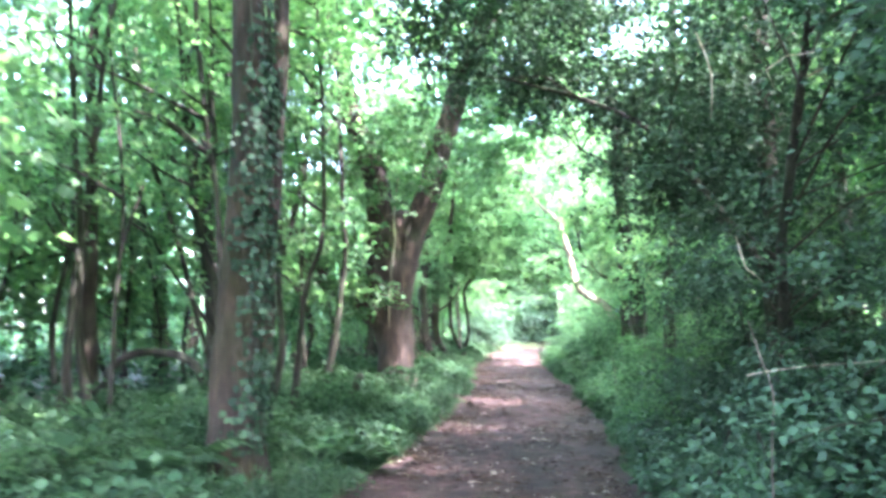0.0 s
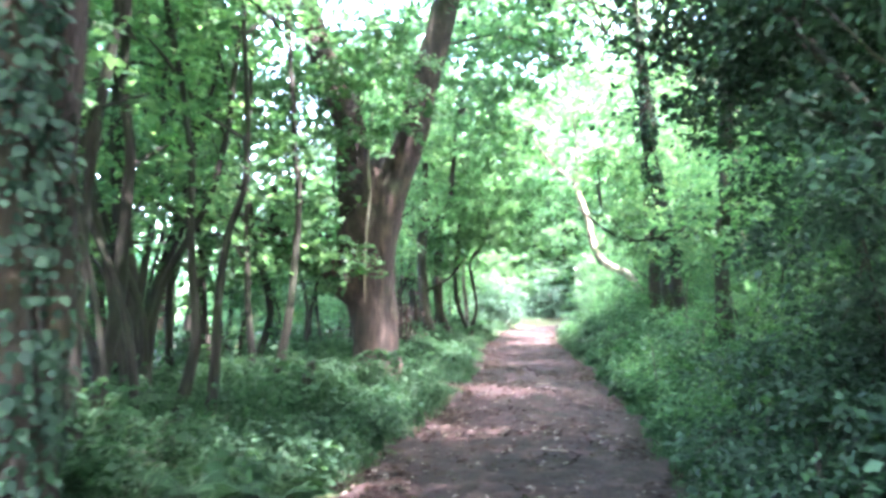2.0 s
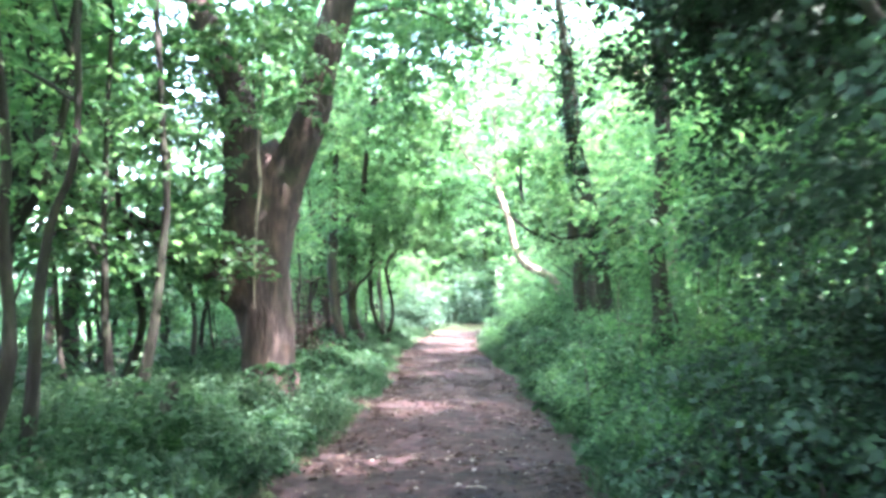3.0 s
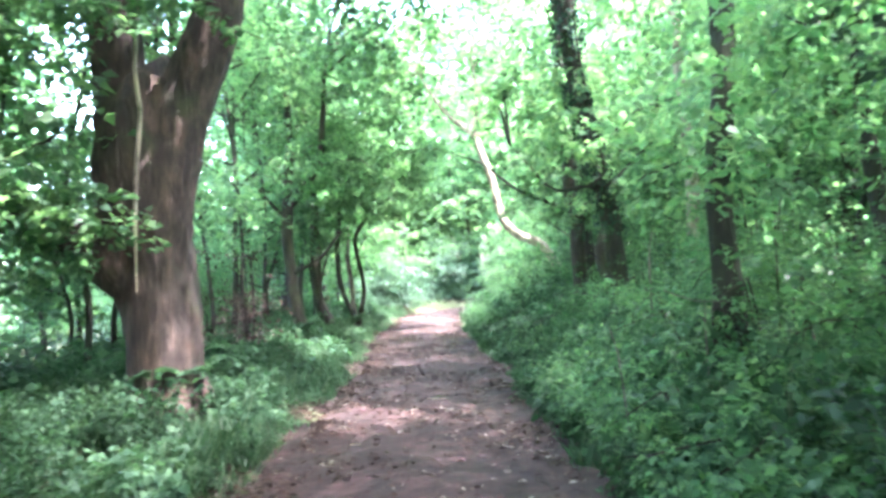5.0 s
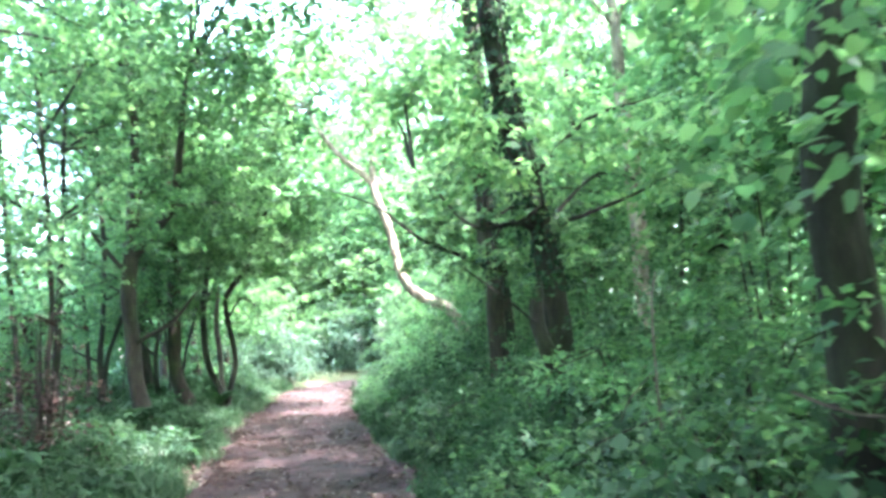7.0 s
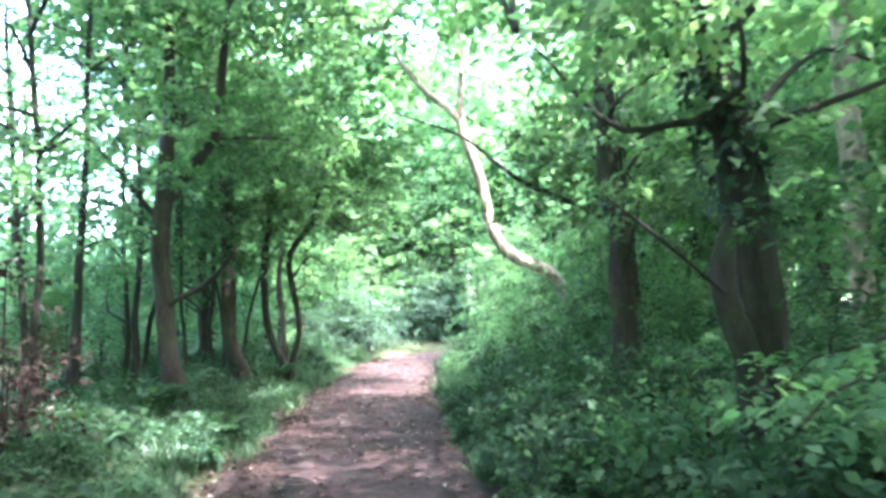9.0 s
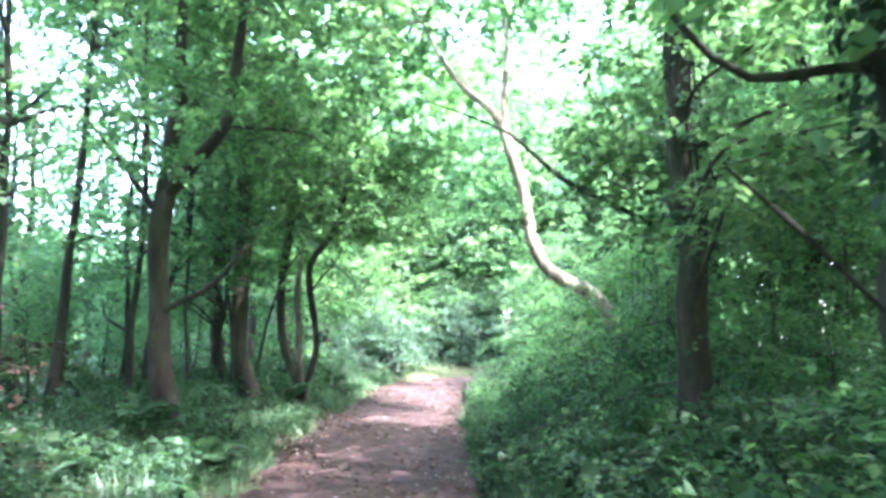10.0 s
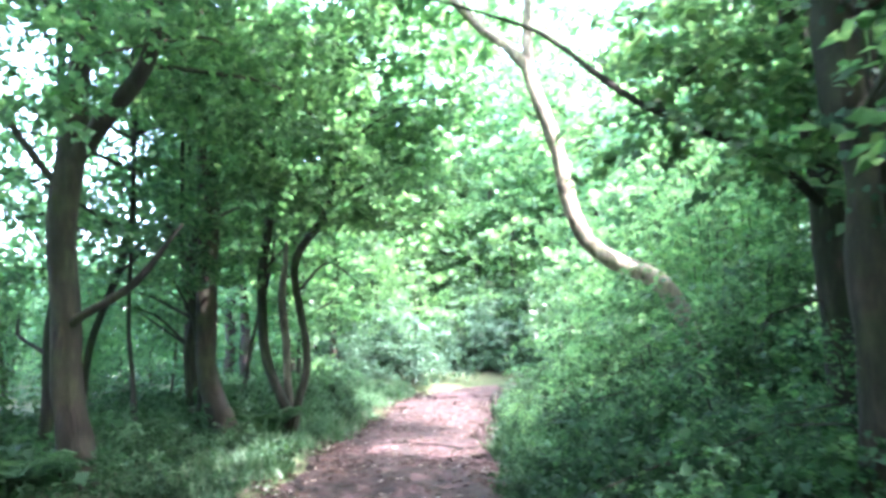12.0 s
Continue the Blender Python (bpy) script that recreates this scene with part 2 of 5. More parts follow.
def tube_mesh(name, points, radii, mat, **kw):
    ver, f, tips = tube(points, radii, **kw)
    me = bpy.data.meshes.new(name)
    me.from_pydata(ver.tolist(), [], f.tolist() + tips.tolist())
    me.polygons.foreach_set("use_smooth", np.ones(len(me.polygons), bool))
    me.materials.append(mat)
    return me


def joined_tubes(name, lines, mat, sides=5, step=0.25, rough=0.06, seed=0):
    vs, fs, k = [], [], 0
    for i, (pts, rad) in enumerate(lines):
        ver, f, tips = tube(pts, rad, sides, step, rough, seed + i)
        vs.append(ver)
        fs += (f + k).tolist() + (tips + k).tolist()
        k += len(ver)
    me = bpy.data.meshes.new(name)
    me.from_pydata(np.vstack(vs).tolist(), [], fs)
    me.polygons.foreach_set("use_smooth", np.ones(len(me.polygons), bool))
    me.materials.append(mat)
    return me


def leaf_arrays(centres, per, radius, flat, size, r, up=0.8, width=0.34, droop=0.25, twigs=5):
    """Leaves in flat sprays: each centre sends out a few twigs with leaves set along both sides of them."""
    m = len(centres)
    n = m * per
    az = r.uniform(0, 2 * np.pi, (m, 1)) + np.arange(twigs)[None, :] * 2 * np.pi / twigs + r.normal(0, 0.4, (m, twigs))
    el = r.normal(0.02, 0.28, (m, twigs))
    reach = radius * r.uniform(0.6, 1.3, (m, twigs))
    roll = r.normal(0, 0.35, (m, twigs))
    ci, ti_ = np.repeat(np.arange(m), per), np.tile(np.arange(per) % twigs, m)
    a, e, q, w = az[ci, ti_], el[ci, ti_], reach[ci, ti_], roll[ci, ti_]
    axis = np.column_stack([np.cos(a) * np.cos(e), np.sin(a) * np.cos(e), np.sin(e)])
    flank = np.column_stack([-np.sin(a), np.cos(a), np.zeros(n)])
    top = np.cross(axis, flank)
    flank, top = flank * np.cos(w)[:, None] + top * np.sin(w)[:, None], top * np.cos(w)[:, None] - flank * np.sin(w)[:, None]
    along = (0.08 + 0.92 * r.uniform(0, 1, n) ** 0.8) * q
    p = np.asarray(centres, float)[ci] + axis * along[:, None] + r.normal(0, flat * 0.5, (n, 3))
    p[:, 2] -= droop * along * along / radius
    hand = np.where(r.uniform(0, 1, n) < 0.5, -1.0, 1.0)
    d = axis * r.normal(0.55, 0.25, n)[:, None] + flank * (hand * r.uniform(0.4, 1.0, n))[:, None]
    d[:, 2] += r.normal(-0.2, 0.25, n)
    d /= np.linalg.norm(d, axis=1)[:, None]
    nor = top * up + r.normal(0, 0.32, (n, 3))
    s = np.cross(d, nor)
    s /= np.linalg.norm(s, axis=1)[:, None] + 1e-9
    nor = np.cross(s, d)
    L = (size * r.uniform(0.6, 1.3, n))[:, None]
    return p, d, s, nor, L, width


def ovals(p, d, s, nor, L, width):
    """Pointed oval leaves of six corners, for the growth close to the track."""
    n = len(p)
    ver = np.empty((n, 6, 3))
    for k, (a, b, c) in enumerate(((0, 0, 0), (0.22, 0.8, 0.09), (0.58, 0.86, 0.07), (1, 0, -0.08), (0.58, -0.86, 0.07), (0.22, -0.8, 0.09))):
        ver[:, k] = p + d * L * a + s * L * width * b + nor * L * c
    return ver.reshape(-1, 3), np.arange(n * 6).reshape(-1, 6)


def kites(p, d, s, nor, L, width):
    n = len(p)
    ver = np.empty((n, 4, 3))
    ver[:, 0] = p
    ver[:, 1] = p + d * L * 0.42 + s * L * width + nor * L * 0.10
    ver[:, 2] = p + d * L - nor * L * 0.06
    ver[:, 3] = p + d * L * 0.42 - s * L * width + nor * L * 0.10
    return ver.reshape(-1, 3), np.arange(n * 4).reshape(-1, 4)


PATCH = np.array([-2.1, 32.9, 0.2])
SUNV = np.array(SUN)


def open_to_sun(p, radius):
    """True where a place lies in the clearing: the shafts of light that fall into it and the gap of sky over the bend."""
    hit = np.zeros(len(p), bool)
    for foot, share in ((PATCH, 0.8), (np.array([-3.0, 37.0, 1.6]), 0.3), (np.array([0.4, 26.6, 3.9]), 0.38)):
        v = p - foot
        k = v @ SUNV
        off = np.linalg.norm(v - k[:, None] * SUNV, axis=1)
        hit |= (off < radius * share + 0.03 * k) & (k > 0.5)
    gap = (np.abs(p[:, 0] + 0.7) < 0.75) & (p[:, 1] > 29) & (p[:, 2] > 6.0 + 0.25 * (p[:, 1] - 22))
    near_birch = (p[:, 0] > -1.5) & (p[:, 0] < 0.75) & (p[:, 1] > 20.5) & (p[:, 1] < 26.8) & (p[:, 2] > 3.0) & (p[:, 2] < 6.7)
    return hit | gap | near_birch


def open_way(p, low=2.7, half=1.35):
    """True where a place lies in the free space over the track."""
    d = np.abs(off_track(p[:, 0], p[:, 1]))
    return (d < half + 0.1 * np.sin(p[:, 1] * 2.1)) & (p[:, 2] < low + 0.25 * np.sin(p[:, 1] * 1.7 + p[:, 0]))


def leaf_mesh(name, centres, per, radius, flat, size, mat, seed, origin=(0, 0, 0), free=True, shaft=1.9, shape=None, **kw):
    r = np.random.RandomState(seed)
    p, d, s, nor, L, w = leaf_arrays(centres, per, radius, flat, size, r, **kw)
    if free:
        keep = ~open_way(p) & ~open_to_sun(p, shaft)
        p, d, s, nor, L = p[keep], d[keep], s[keep], nor[keep], L[keep]
    ver, f = (shape or kites)(p, d, s, nor, L, w)
    return mesh_from(name, ver - np.array(origin), f, mat, shade=False)


def crown_centres(r, centre, rx, ry, rz, n, shell=0.45):
    v = r.normal(0, 1, (n, 3))
    v /= np.linalg.norm(v, axis=1)[:, None]
    q = (shell + (1 - shell) * r.uniform(0, 1, n) ** 0.6)[:, None]
    return np.asarray(centre) + v * q * np.array([rx, ry, rz])


def twig_lines(r, spine, centres, n, rad=0.018):
    """Thin limbs from the nearest stretch of a spine to some of the sprays."""
    lines = []
    sp = np.array(spine, float)
    pick = r.permutation(len(centres))[:n]
    for c in centres[pick]:
        below = sp[sp[:, 2] < c[2] - 0.2]
        below = below if len(below) else sp
        k = below[np.linalg.norm(below - c, axis=1).argmin()]
        mid = k * 0.45 + c * 0.55 + np.array([0, 0, 0.18 * np.linalg.norm(c - k)]) * r.uniform(0.2, 1) + r.normal(0, 0.1, 3)
        lines.append(([k, mid, c, c + (c - mid) * 0.4], [rad * 1.5, rad, rad * 0.6, rad * 0.25]))
    return lines


def shift(lines, o):
    return [(np.array(p, float) - np.array(o), rad) for p, rad in lines]


def tree(name, label, spines, bark, crown=None, leaf=None, seed=0, leaf_size=0.098, per=110, spray=0.55, group="", lobes=0, sides=11, twigs=14, part_names=None,
         shaft=1.9, rough=0.09, shape=None):
    """spines: (points, radii) of the trunk and its limbs; crown: (centre, rx, ry, rz, sprays) blobs filled with leaf sprays."""
    r = np.random.RandomState(seed)
    x, y, z = spines[0][0][0]
    o = np.array([x, y, z])
    t = root(name, x, y, z, label, "tree", group)
    trunk = None
    for i, (pts, rad) in enumerate(spines):
        nm = "trunk" if i == 0 else "limb"
        made = part(nm, tube_mesh(nm, np.array(pts, float) - o, rad, bark, sides=sides if i == 0 else 8, seed=seed + i, lobes=lobes if i == 0 else 0, rough=rough), t)
        trunk = trunk or made
    if crown:
        cs = np.vstack([crown_centres(r, *blob) for blob in crown])
        cs = cs[~open_way(cs, 2.6, 1.2) & ~open_to_sun(cs, shaft)]
        allsp = np.vstack([spline(np.array(p, float), 0.4) for p, _ in spines])
        for j, (pts, rad) in enumerate(shift(twig_lines(r, allsp, cs, twigs), o)):
            part("branch", tube_mesh("branch", pts, rad, bark, sides=6, step=0.2, seed=seed + j), trunk)
        high = cs[:, 2] > 6.3
        if (~high).any():
            part("crown", leaf_mesh("crown", cs[~high], per, spray, 0.06, leaf_size, leaf or LEAF, seed + 5, o, shaft=shaft, shape=shape), t)
        if high.any():
            part("upper_crown", leaf_mesh("upper_crown", cs[high], 40, spray * 1.2, 0.09, leaf_size * 1.6, leaf or LEAF, seed + 6, o, shaft=shaft), t)
    return t


# ---- ground and track ----


def axis_steps(lo, a, b, hi, fine, grow=1.35):
    mid = list(np.arange(a, b + 1e-6, fine))
    up, s = [b], fine
    while up[-1] < hi:
        s *= grow
        up.append(up[-1] + s)
    dn, s = [a], fine
    while dn[-1] > lo:
        s *= grow
        dn.append(dn[-1] - s)
    return np.array(dn[:0:-1] + mid + up[1:])


gx, gy = axis_steps(-900, -9, 9, 900, 0.2), axis_steps(-900, -3, 42, 900, 0.2)
GX, GY = np.meshgrid(gx, gy)
gz = land(GX.ravel(), GY.ravel())
nx, ny = len(gx), len(gy)
gi = (np.arange(ny - 1)[:, None] * nx + np.arange(nx - 1)[None, :])
ground = new("ground", mesh_from("ground", np.column_stack([GX.ravel(), GY.ravel(), gz]), np.stack([gi, gi + 1, gi + nx + 1, gi + nx], -1).reshape(-1, 4), SOIL))
tagged(ground, "dark woodland soil under grass and herbs", "ground", kind="structure")

fineline = spline(LINE, 0.09)
ft = np.gradient(fineline, axis=0)
ft /= np.linalg.norm(ft, axis=1)[:, None]
cols = np.linspace(-1, 1, 31)
half_w = np.interp(fineline[:, 1], [-14, 8, 12, 20, 30, 36], [1.18, 1.13, 1.17, 1.2, 1.08, 1.05])
side_l = half_w * (np.interp(fineline[:, 1], [-14, 7, 11, 20, 30], [1.3, 1.3, 1.18, 1.1, 1.0])) * (1 + 0.08 * np.sin(fineline[:, 1] * 1.9) + 0.065 * np.sin(fineline[:, 1] * 4.7 + 1) + 0.05 * np.sin(fineline[:, 1] * 11))
side_r = half_w * np.interp(fineline[:, 1], [-14, 6, 9, 13, 20, 30], [1.06, 1.06, 1.2, 1.2, 1.14, 1.06]) * (1 + 0.08 * np.sin(fineline[:, 1] * 1.6 + 2) + 0.065 * np.sin(fineline[:, 1] * 5.3) + 0.05 * np.sin(fineline[:, 1] * 12.3))
wcol = np.where(cols[None, :] < 0, side_l[:, None], side_r[:, None]) * cols[None, :]
TX = fineline[:, 0:1] + wcol * ft[:, 1:2]
TY = fineline[:, 1:2] - wcol * ft[:, 0:1]
tz = np.interp(TY, [-20, 22, 25.5, 31, 36, 60], [0, 0, 0.08, 0.17, 0.3, 0.6])
rut = -0.025 * np.exp(-((np.abs(cols)[None, :] - 0.5) / 0.16) ** 2) + 0.012 * (1 - np.abs(cols)[None, :])
rs = np.random.RandomState(3)
lumps = np.array([noise.noise((x * 1.7, y * 1.4, 0)) * 0.016 + noise.noise((x * 6, y * 6, 3)) * 0.012 for x, y in zip(TX.ravel(), TY.ravel())]).reshape(TX.shape)
tz = tz + rut + lumps + rs.normal(0, 0.003, TX.shape)
tz = np.where(np.abs(cols)[None, :] > 0.97, tz - 0.06, tz)
ti = (np.arange(len(fineline) - 1)[:, None] * 31 + np.arange(30)[None, :])
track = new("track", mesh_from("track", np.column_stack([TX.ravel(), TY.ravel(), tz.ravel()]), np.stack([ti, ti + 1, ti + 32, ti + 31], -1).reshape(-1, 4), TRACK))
tagged(track, "trodden brown earth woodland track strewn with litter", "track", kind="structure")


def track_z(x, y):
    return np.interp(y, [-20, 22, 25.5, 31, 36, 60], [0, 0, 0.08, 0.17, 0.3, 0.6])


# ---- measured trees beside the track, plus an unseen one for shade ----
g = land_at
tree("ivy_clad_tree", "twin-stemmed tree with mossy base and ivy climbing its trunk",
     [([(-2.66, 6.05, 0.1), (-2.64, 6.05, 0.56), (-2.62, 6.05, 1.4), (-2.6, 6.05, 2.33), (-2.58, 6.05, 3.3), (-2.62, 6.05, 4.2), (-2.7, 6.1, 7.5)], [0.3, 0.22, 0.175, 0.165, 0.155, 0.15, 0.1]),
      ([(-2.58, 6.1, 0.6), (-2.45, 6.14, 1.4), (-2.39, 6.14, 2.2), (-2.37, 6.12, 3.2), (-2.33, 6.15, 5), (-2.15, 6.2, 7.5)], [0.1, 0.075, 0.07, 0.068, 0.06, 0.04])],
     BARK_MOSSY, [((-2.2, 6.3, 8.0), 3.6, 3.4, 2.0, 340), ((-4.6, 4.4, 8.2), 2.6, 2.6, 1.2, 140)], LEAF, 11, lobes=5)
# Added out of view; its crown keeps sun off the near track.
tree("beech_tree", "unseen tree added to spread a shading crown over the track", [([(3.6, 0.6, 0.2), (3.55, 0.65, 2.0), (3.4, 0.9, 4.5), (3.0, 1.6, 7.5), (2.6, 2.2, 9.2)], [0.24, 0.19, 0.16, 0.1, 0.04])],
     BARK_GREY, [((2.5, 2.5, 8.5), 2.6, 2.8, 1.2, 300)], LEAF, 15)
OX, OY = -3.17, 14.3
oak = tree("oak_tree", "large old oak with rugged trunk, forked limbs and snapped low bough",
     [([(OX + 0.08, OY, 0.05), (OX + 0.09, OY, 0.6), (OX + 0.07, OY, 1.2), (OX + 0.02, OY, 2.05), (OX + 0.03, OY, 2.85), (OX + 0.14, OY, 3.45)], [0.5, 0.36, 0.36, 0.4, 0.44, 0.33]),
      ([(OX + 0.08, OY, 2.0), (OX + 0.22, OY, 2.7), (OX + 0.47, OY, 3.37), (OX + 0.73, OY - 0.05, 3.97), (OX + 0.9, OY - 0.1, 4.63), (OX + 1.26, OY - 0.2, 5.78), (OX + 1.9, OY - 0.3, 7.5), (OX + 2.1, OY - 0.3, 10)], [0.28, 0.3, 0.27, 0.24, 0.22, 0.19, 0.15, 0.06]),
      ([(OX - 0.04, OY + 0.05, 2.1), (OX - 0.13, OY + 0.05, 2.8), (OX - 0.27, OY + 0.1, 3.6), (OX - 0.38, OY + 0.1, 4.46), (OX - 0.9, OY + 0.2, 5.9), (OX - 1.45, OY + 0.5, 8), (OX - 1.6, OY + 0.5, 10)], [0.3, 0.3, 0.25, 0.22, 0.18, 0.11, 0.05]),
      ([(OX + 0.05, OY - 0.08, 1.4), (OX - 0.33, OY - 0.12, 1.76), (OX - 0.63, OY - 0.14, 1.97), (OX - 1.12, OY - 0.12, 2.2), (OX - 1.5, OY - 0.07, 2.55), (OX - 2.4, OY, 2.95), (OX - 3.2, OY + 0.1, 3.65), (OX - 3.9, OY + 0.1, 4.55)], [0.26, 0.27, 0.2, 0.14, 0.125, 0.11, 0.085, 0.03])],
     # The second blob is added high over the track to shade the bank.
     BARK_OAK, [((OX + 0.4, OY, 9.2), 4.6, 4.2, 2.6, 330), ((OX + 3.1, OY + 0.6, 8.7), 2.6, 3.0, 1.2, 150), ((OX - 2.2, OY, 5.4), 2.2, 2, 1.4, 60), ((OX + 1.6, OY + 1.6, 6.0), 1.8, 1.8, 1.0, 46), ((OX - 0.5, OY - 0.95, 2.0), 0.6, 0.4, 0.5, 9), ((OX + 0.2, OY - 1.0, 4.4), 1.6, 0.6, 1.0, 26)], LEAF, 21, lobes=6, sides=22, twigs=26)
part("vine", tube_mesh("vine", np.array([(-3.1, 13.83, 1.45), (-3.09, 13.84, 2.0), (-3.06, 13.84, 2.55), (-2.99, 13.82, 3.1), (-3.02, 13.8, 3.5), (-2.95, 13.84, 4.3)]) - np.array((OX + 0.08, OY, 0.05)),
                       [0.01, 0.016, 0.02, 0.021, 0.018, 0.012], BARK_PALE, sides=6), oak, "pale dead climbing stem on the trunk")
tree("ash_tree", "slim forked tree on the grassy bank", [
    ([(-3.96, 23.5, 0.15), (-3.99, 23.5, 0.5), (-4.12, 23.5, 1.64), (-4.17, 23.5, 2.4), (-4.17, 23.5, 3.2), (-4.06, 23.5, 4.24), (-4.02, 23.5, 4.8), (-4.2, 23.5, 7.5)], [0.2, 0.15, 0.125, 0.12, 0.12, 0.1, 0.09, 0.04]),
    ([(-4.15, 23.5, 3.2), (-3.73, 23.45, 3.66), (-3.42, 23.45, 4.1), (-3.29, 23.4, 4.75), (-3.1, 23.4, 6.5)], [0.09, 0.085, 0.08, 0.075, 0.03]),
    ([(-4.15, 23.5, 2.95), (-4.35, 23.5, 3.13), (-4.74, 23.5, 3.64), (-5.3, 23.5, 4.3)], [0.05, 0.04, 0.035, 0.012]),
    ([(-4.1, 23.5, 1.75), (-3.95, 23.45, 1.83), (-3.43, 23.4, 2.12), (-3.0, 23.4, 2.6)], [0.05, 0.045, 0.04, 0.015])],
     # Second blob: extra canopy above the view, there to block sun.
     BARK_BROWN, [((-3.2, 23.2, 7.6), 3.2, 3.0, 2.2, 320), ((-1.2, 20.8, 8.6), 2.6, 2.6, 1.0, 140), ((-3.0, 24.8, 4.6), 1.7, 1.8, 0.9, 38), ((-3.9, 22.5, 3.9), 1.2, 0.6, 0.8, 12)], LEAF, 31, lobes=4, twigs=24)
tree("maple_tree", "upright tree with flared foot on the grassy bank", [
    ([(-4.02, 27, 0.2), (-4.1, 27, 0.5), (-4.33, 27, 1.3), (-4.36, 27, 2.8), (-4.38, 27, 4.6), (-4.48, 27, 5.6), (-4.5, 27, 9)], [0.24, 0.19, 0.14, 0.13, 0.12, 0.1, 0.04])],
     BARK_BROWN, [((-4.0, 27, 7.2), 2.9, 2.6, 2.4, 270), ((-3.3, 26.2, 4.3), 1.7, 1.7, 1.1, 38), ((-5.0, 28.5, 3.3), 1.8, 1.8, 1.2, 24), ((-4.0, 26.0, 3.2), 1.3, 0.6, 1.0, 20)], LEAF, 41, lobes=4, twigs=24)
tree("twin_stem_hazel", "hazel with two crooked dark stems rising from one foot", [
    ([(-3.54, 28.1, 0.25), (-3.6, 28.1, 0.6), (-3.96, 28.1, 1.57), (-3.98, 28.1, 2.66), (-3.84, 28.1, 3.6), (-3.8, 28.1, 5.2)], [0.11, 0.08, 0.07, 0.066, 0.058, 0.02]),
    ([(-3.5, 28.08, 0.3), (-3.42, 28.05, 0.7), (-3.28, 28.05, 1.35), (-3.44, 28.05, 2.3), (-3.42, 28.05, 2.85), (-2.95, 28, 3.5), (-2.83, 28, 4.1), (-2.5, 28, 5.4)], [0.09, 0.072, 0.062, 0.062, 0.062, 0.056, 0.048, 0.02])],
     BARK_DARK, [((-3.0, 28.2, 5.3), 2.3, 2.2, 1.3, 95), ((-2.5, 28.2, 3.9), 1.3, 1.6, 0.8, 42), ((-4.2, 30.0, 3.0), 1.5, 1.4, 1.2, 24), ((-1.9, 30.0, 4.9), 1.4, 1.6, 0.7, 50)], LEAF, 51, twigs=24)
tree("dead_tree", "pale peeling dead stem between two crooked hazels", [([(-3.6, 28.3, 0.25), (-3.66, 28.3, 1.2), (-3.72, 28.3, 2.2), (-3.68, 28.3, 3.1)], [0.07, 0.055, 0.06, 0.03])], BARK_GREY, seed=57)
tree("leaning_birch", "pale bent trunk leaning out over the track", [
    ([(2.5, 27.1, 0.4), (2.2, 26.95, 1.0), (1.85, 26.8, 1.75), (1.55, 26.7, 2.22), (1.05, 26.7, 2.46), (0.74, 26.7, 2.72), (0.56, 26.7, 3.15), (0.4, 26.7, 3.83), (0.18, 26.7, 4.65), (0.08, 26.7, 5.1), (0.13, 26.7, 6.0), (0.05, 26.7, 7.4)],
     [0.15, 0.14, 0.13, 0.125, 0.115, 0.105, 0.1, 0.092, 0.085, 0.075, 0.055, 0.03]),
    ([(0.1, 26.7, 5.0), (-0.2, 26.68, 5.33), (-0.5, 26.66, 5.55), (-0.88, 26.6, 6.03), (-1.3, 26.6, 6.8)], [0.075, 0.068, 0.06, 0.05, 0.02])],
     BARK_PALE, [((0.4, 27, 8.2), 1.8, 1.8, 1.0, 80), ((-1.0, 28.4, 7.4), 2.2, 2.2, 1.2, 120), ((0.9, 31.2, 7.0), 2.4, 2.0, 1.7, 130), ((-0.8, 33.5, 9.0), 2.6, 2.2, 1.6, 120)], LEAF_LIGHT, 61, sides=12, rough=0.05)
tree("dark_stem_tree", "dark straight trunk among the bank shrubs", [
    ([(1.74, 12.6, 0.2), (1.74, 12.6, 1.3), (1.75, 12.6, 1.9), (1.79, 12.6, 2.4), (1.82, 12.6, 2.9), (1.87, 12.6, 3.6), (1.95, 12.6, 8)], [0.15, 0.1, 0.095, 0.092, 0.09, 0.088, 0.045])],
     # Second blob is unseen, set in the sun's way to darken the track.
     BARK_DARK, [((1.4, 12.6, 8.2), 3.6, 3.4, 2.2, 190), ((2.5, 9.0, 8.7), 2.8, 2.6, 0.9, 150), ((2.7, 13.8, 3.4), 1.2, 1.4, 1.0, 34), ((1.9, 11.7, 2.6), 0.9, 0.5, 1.2, 16)], LEAF_LIGHT, 71, lobes=4, twigs=20, leaf_size=0.075, shape=ovals)
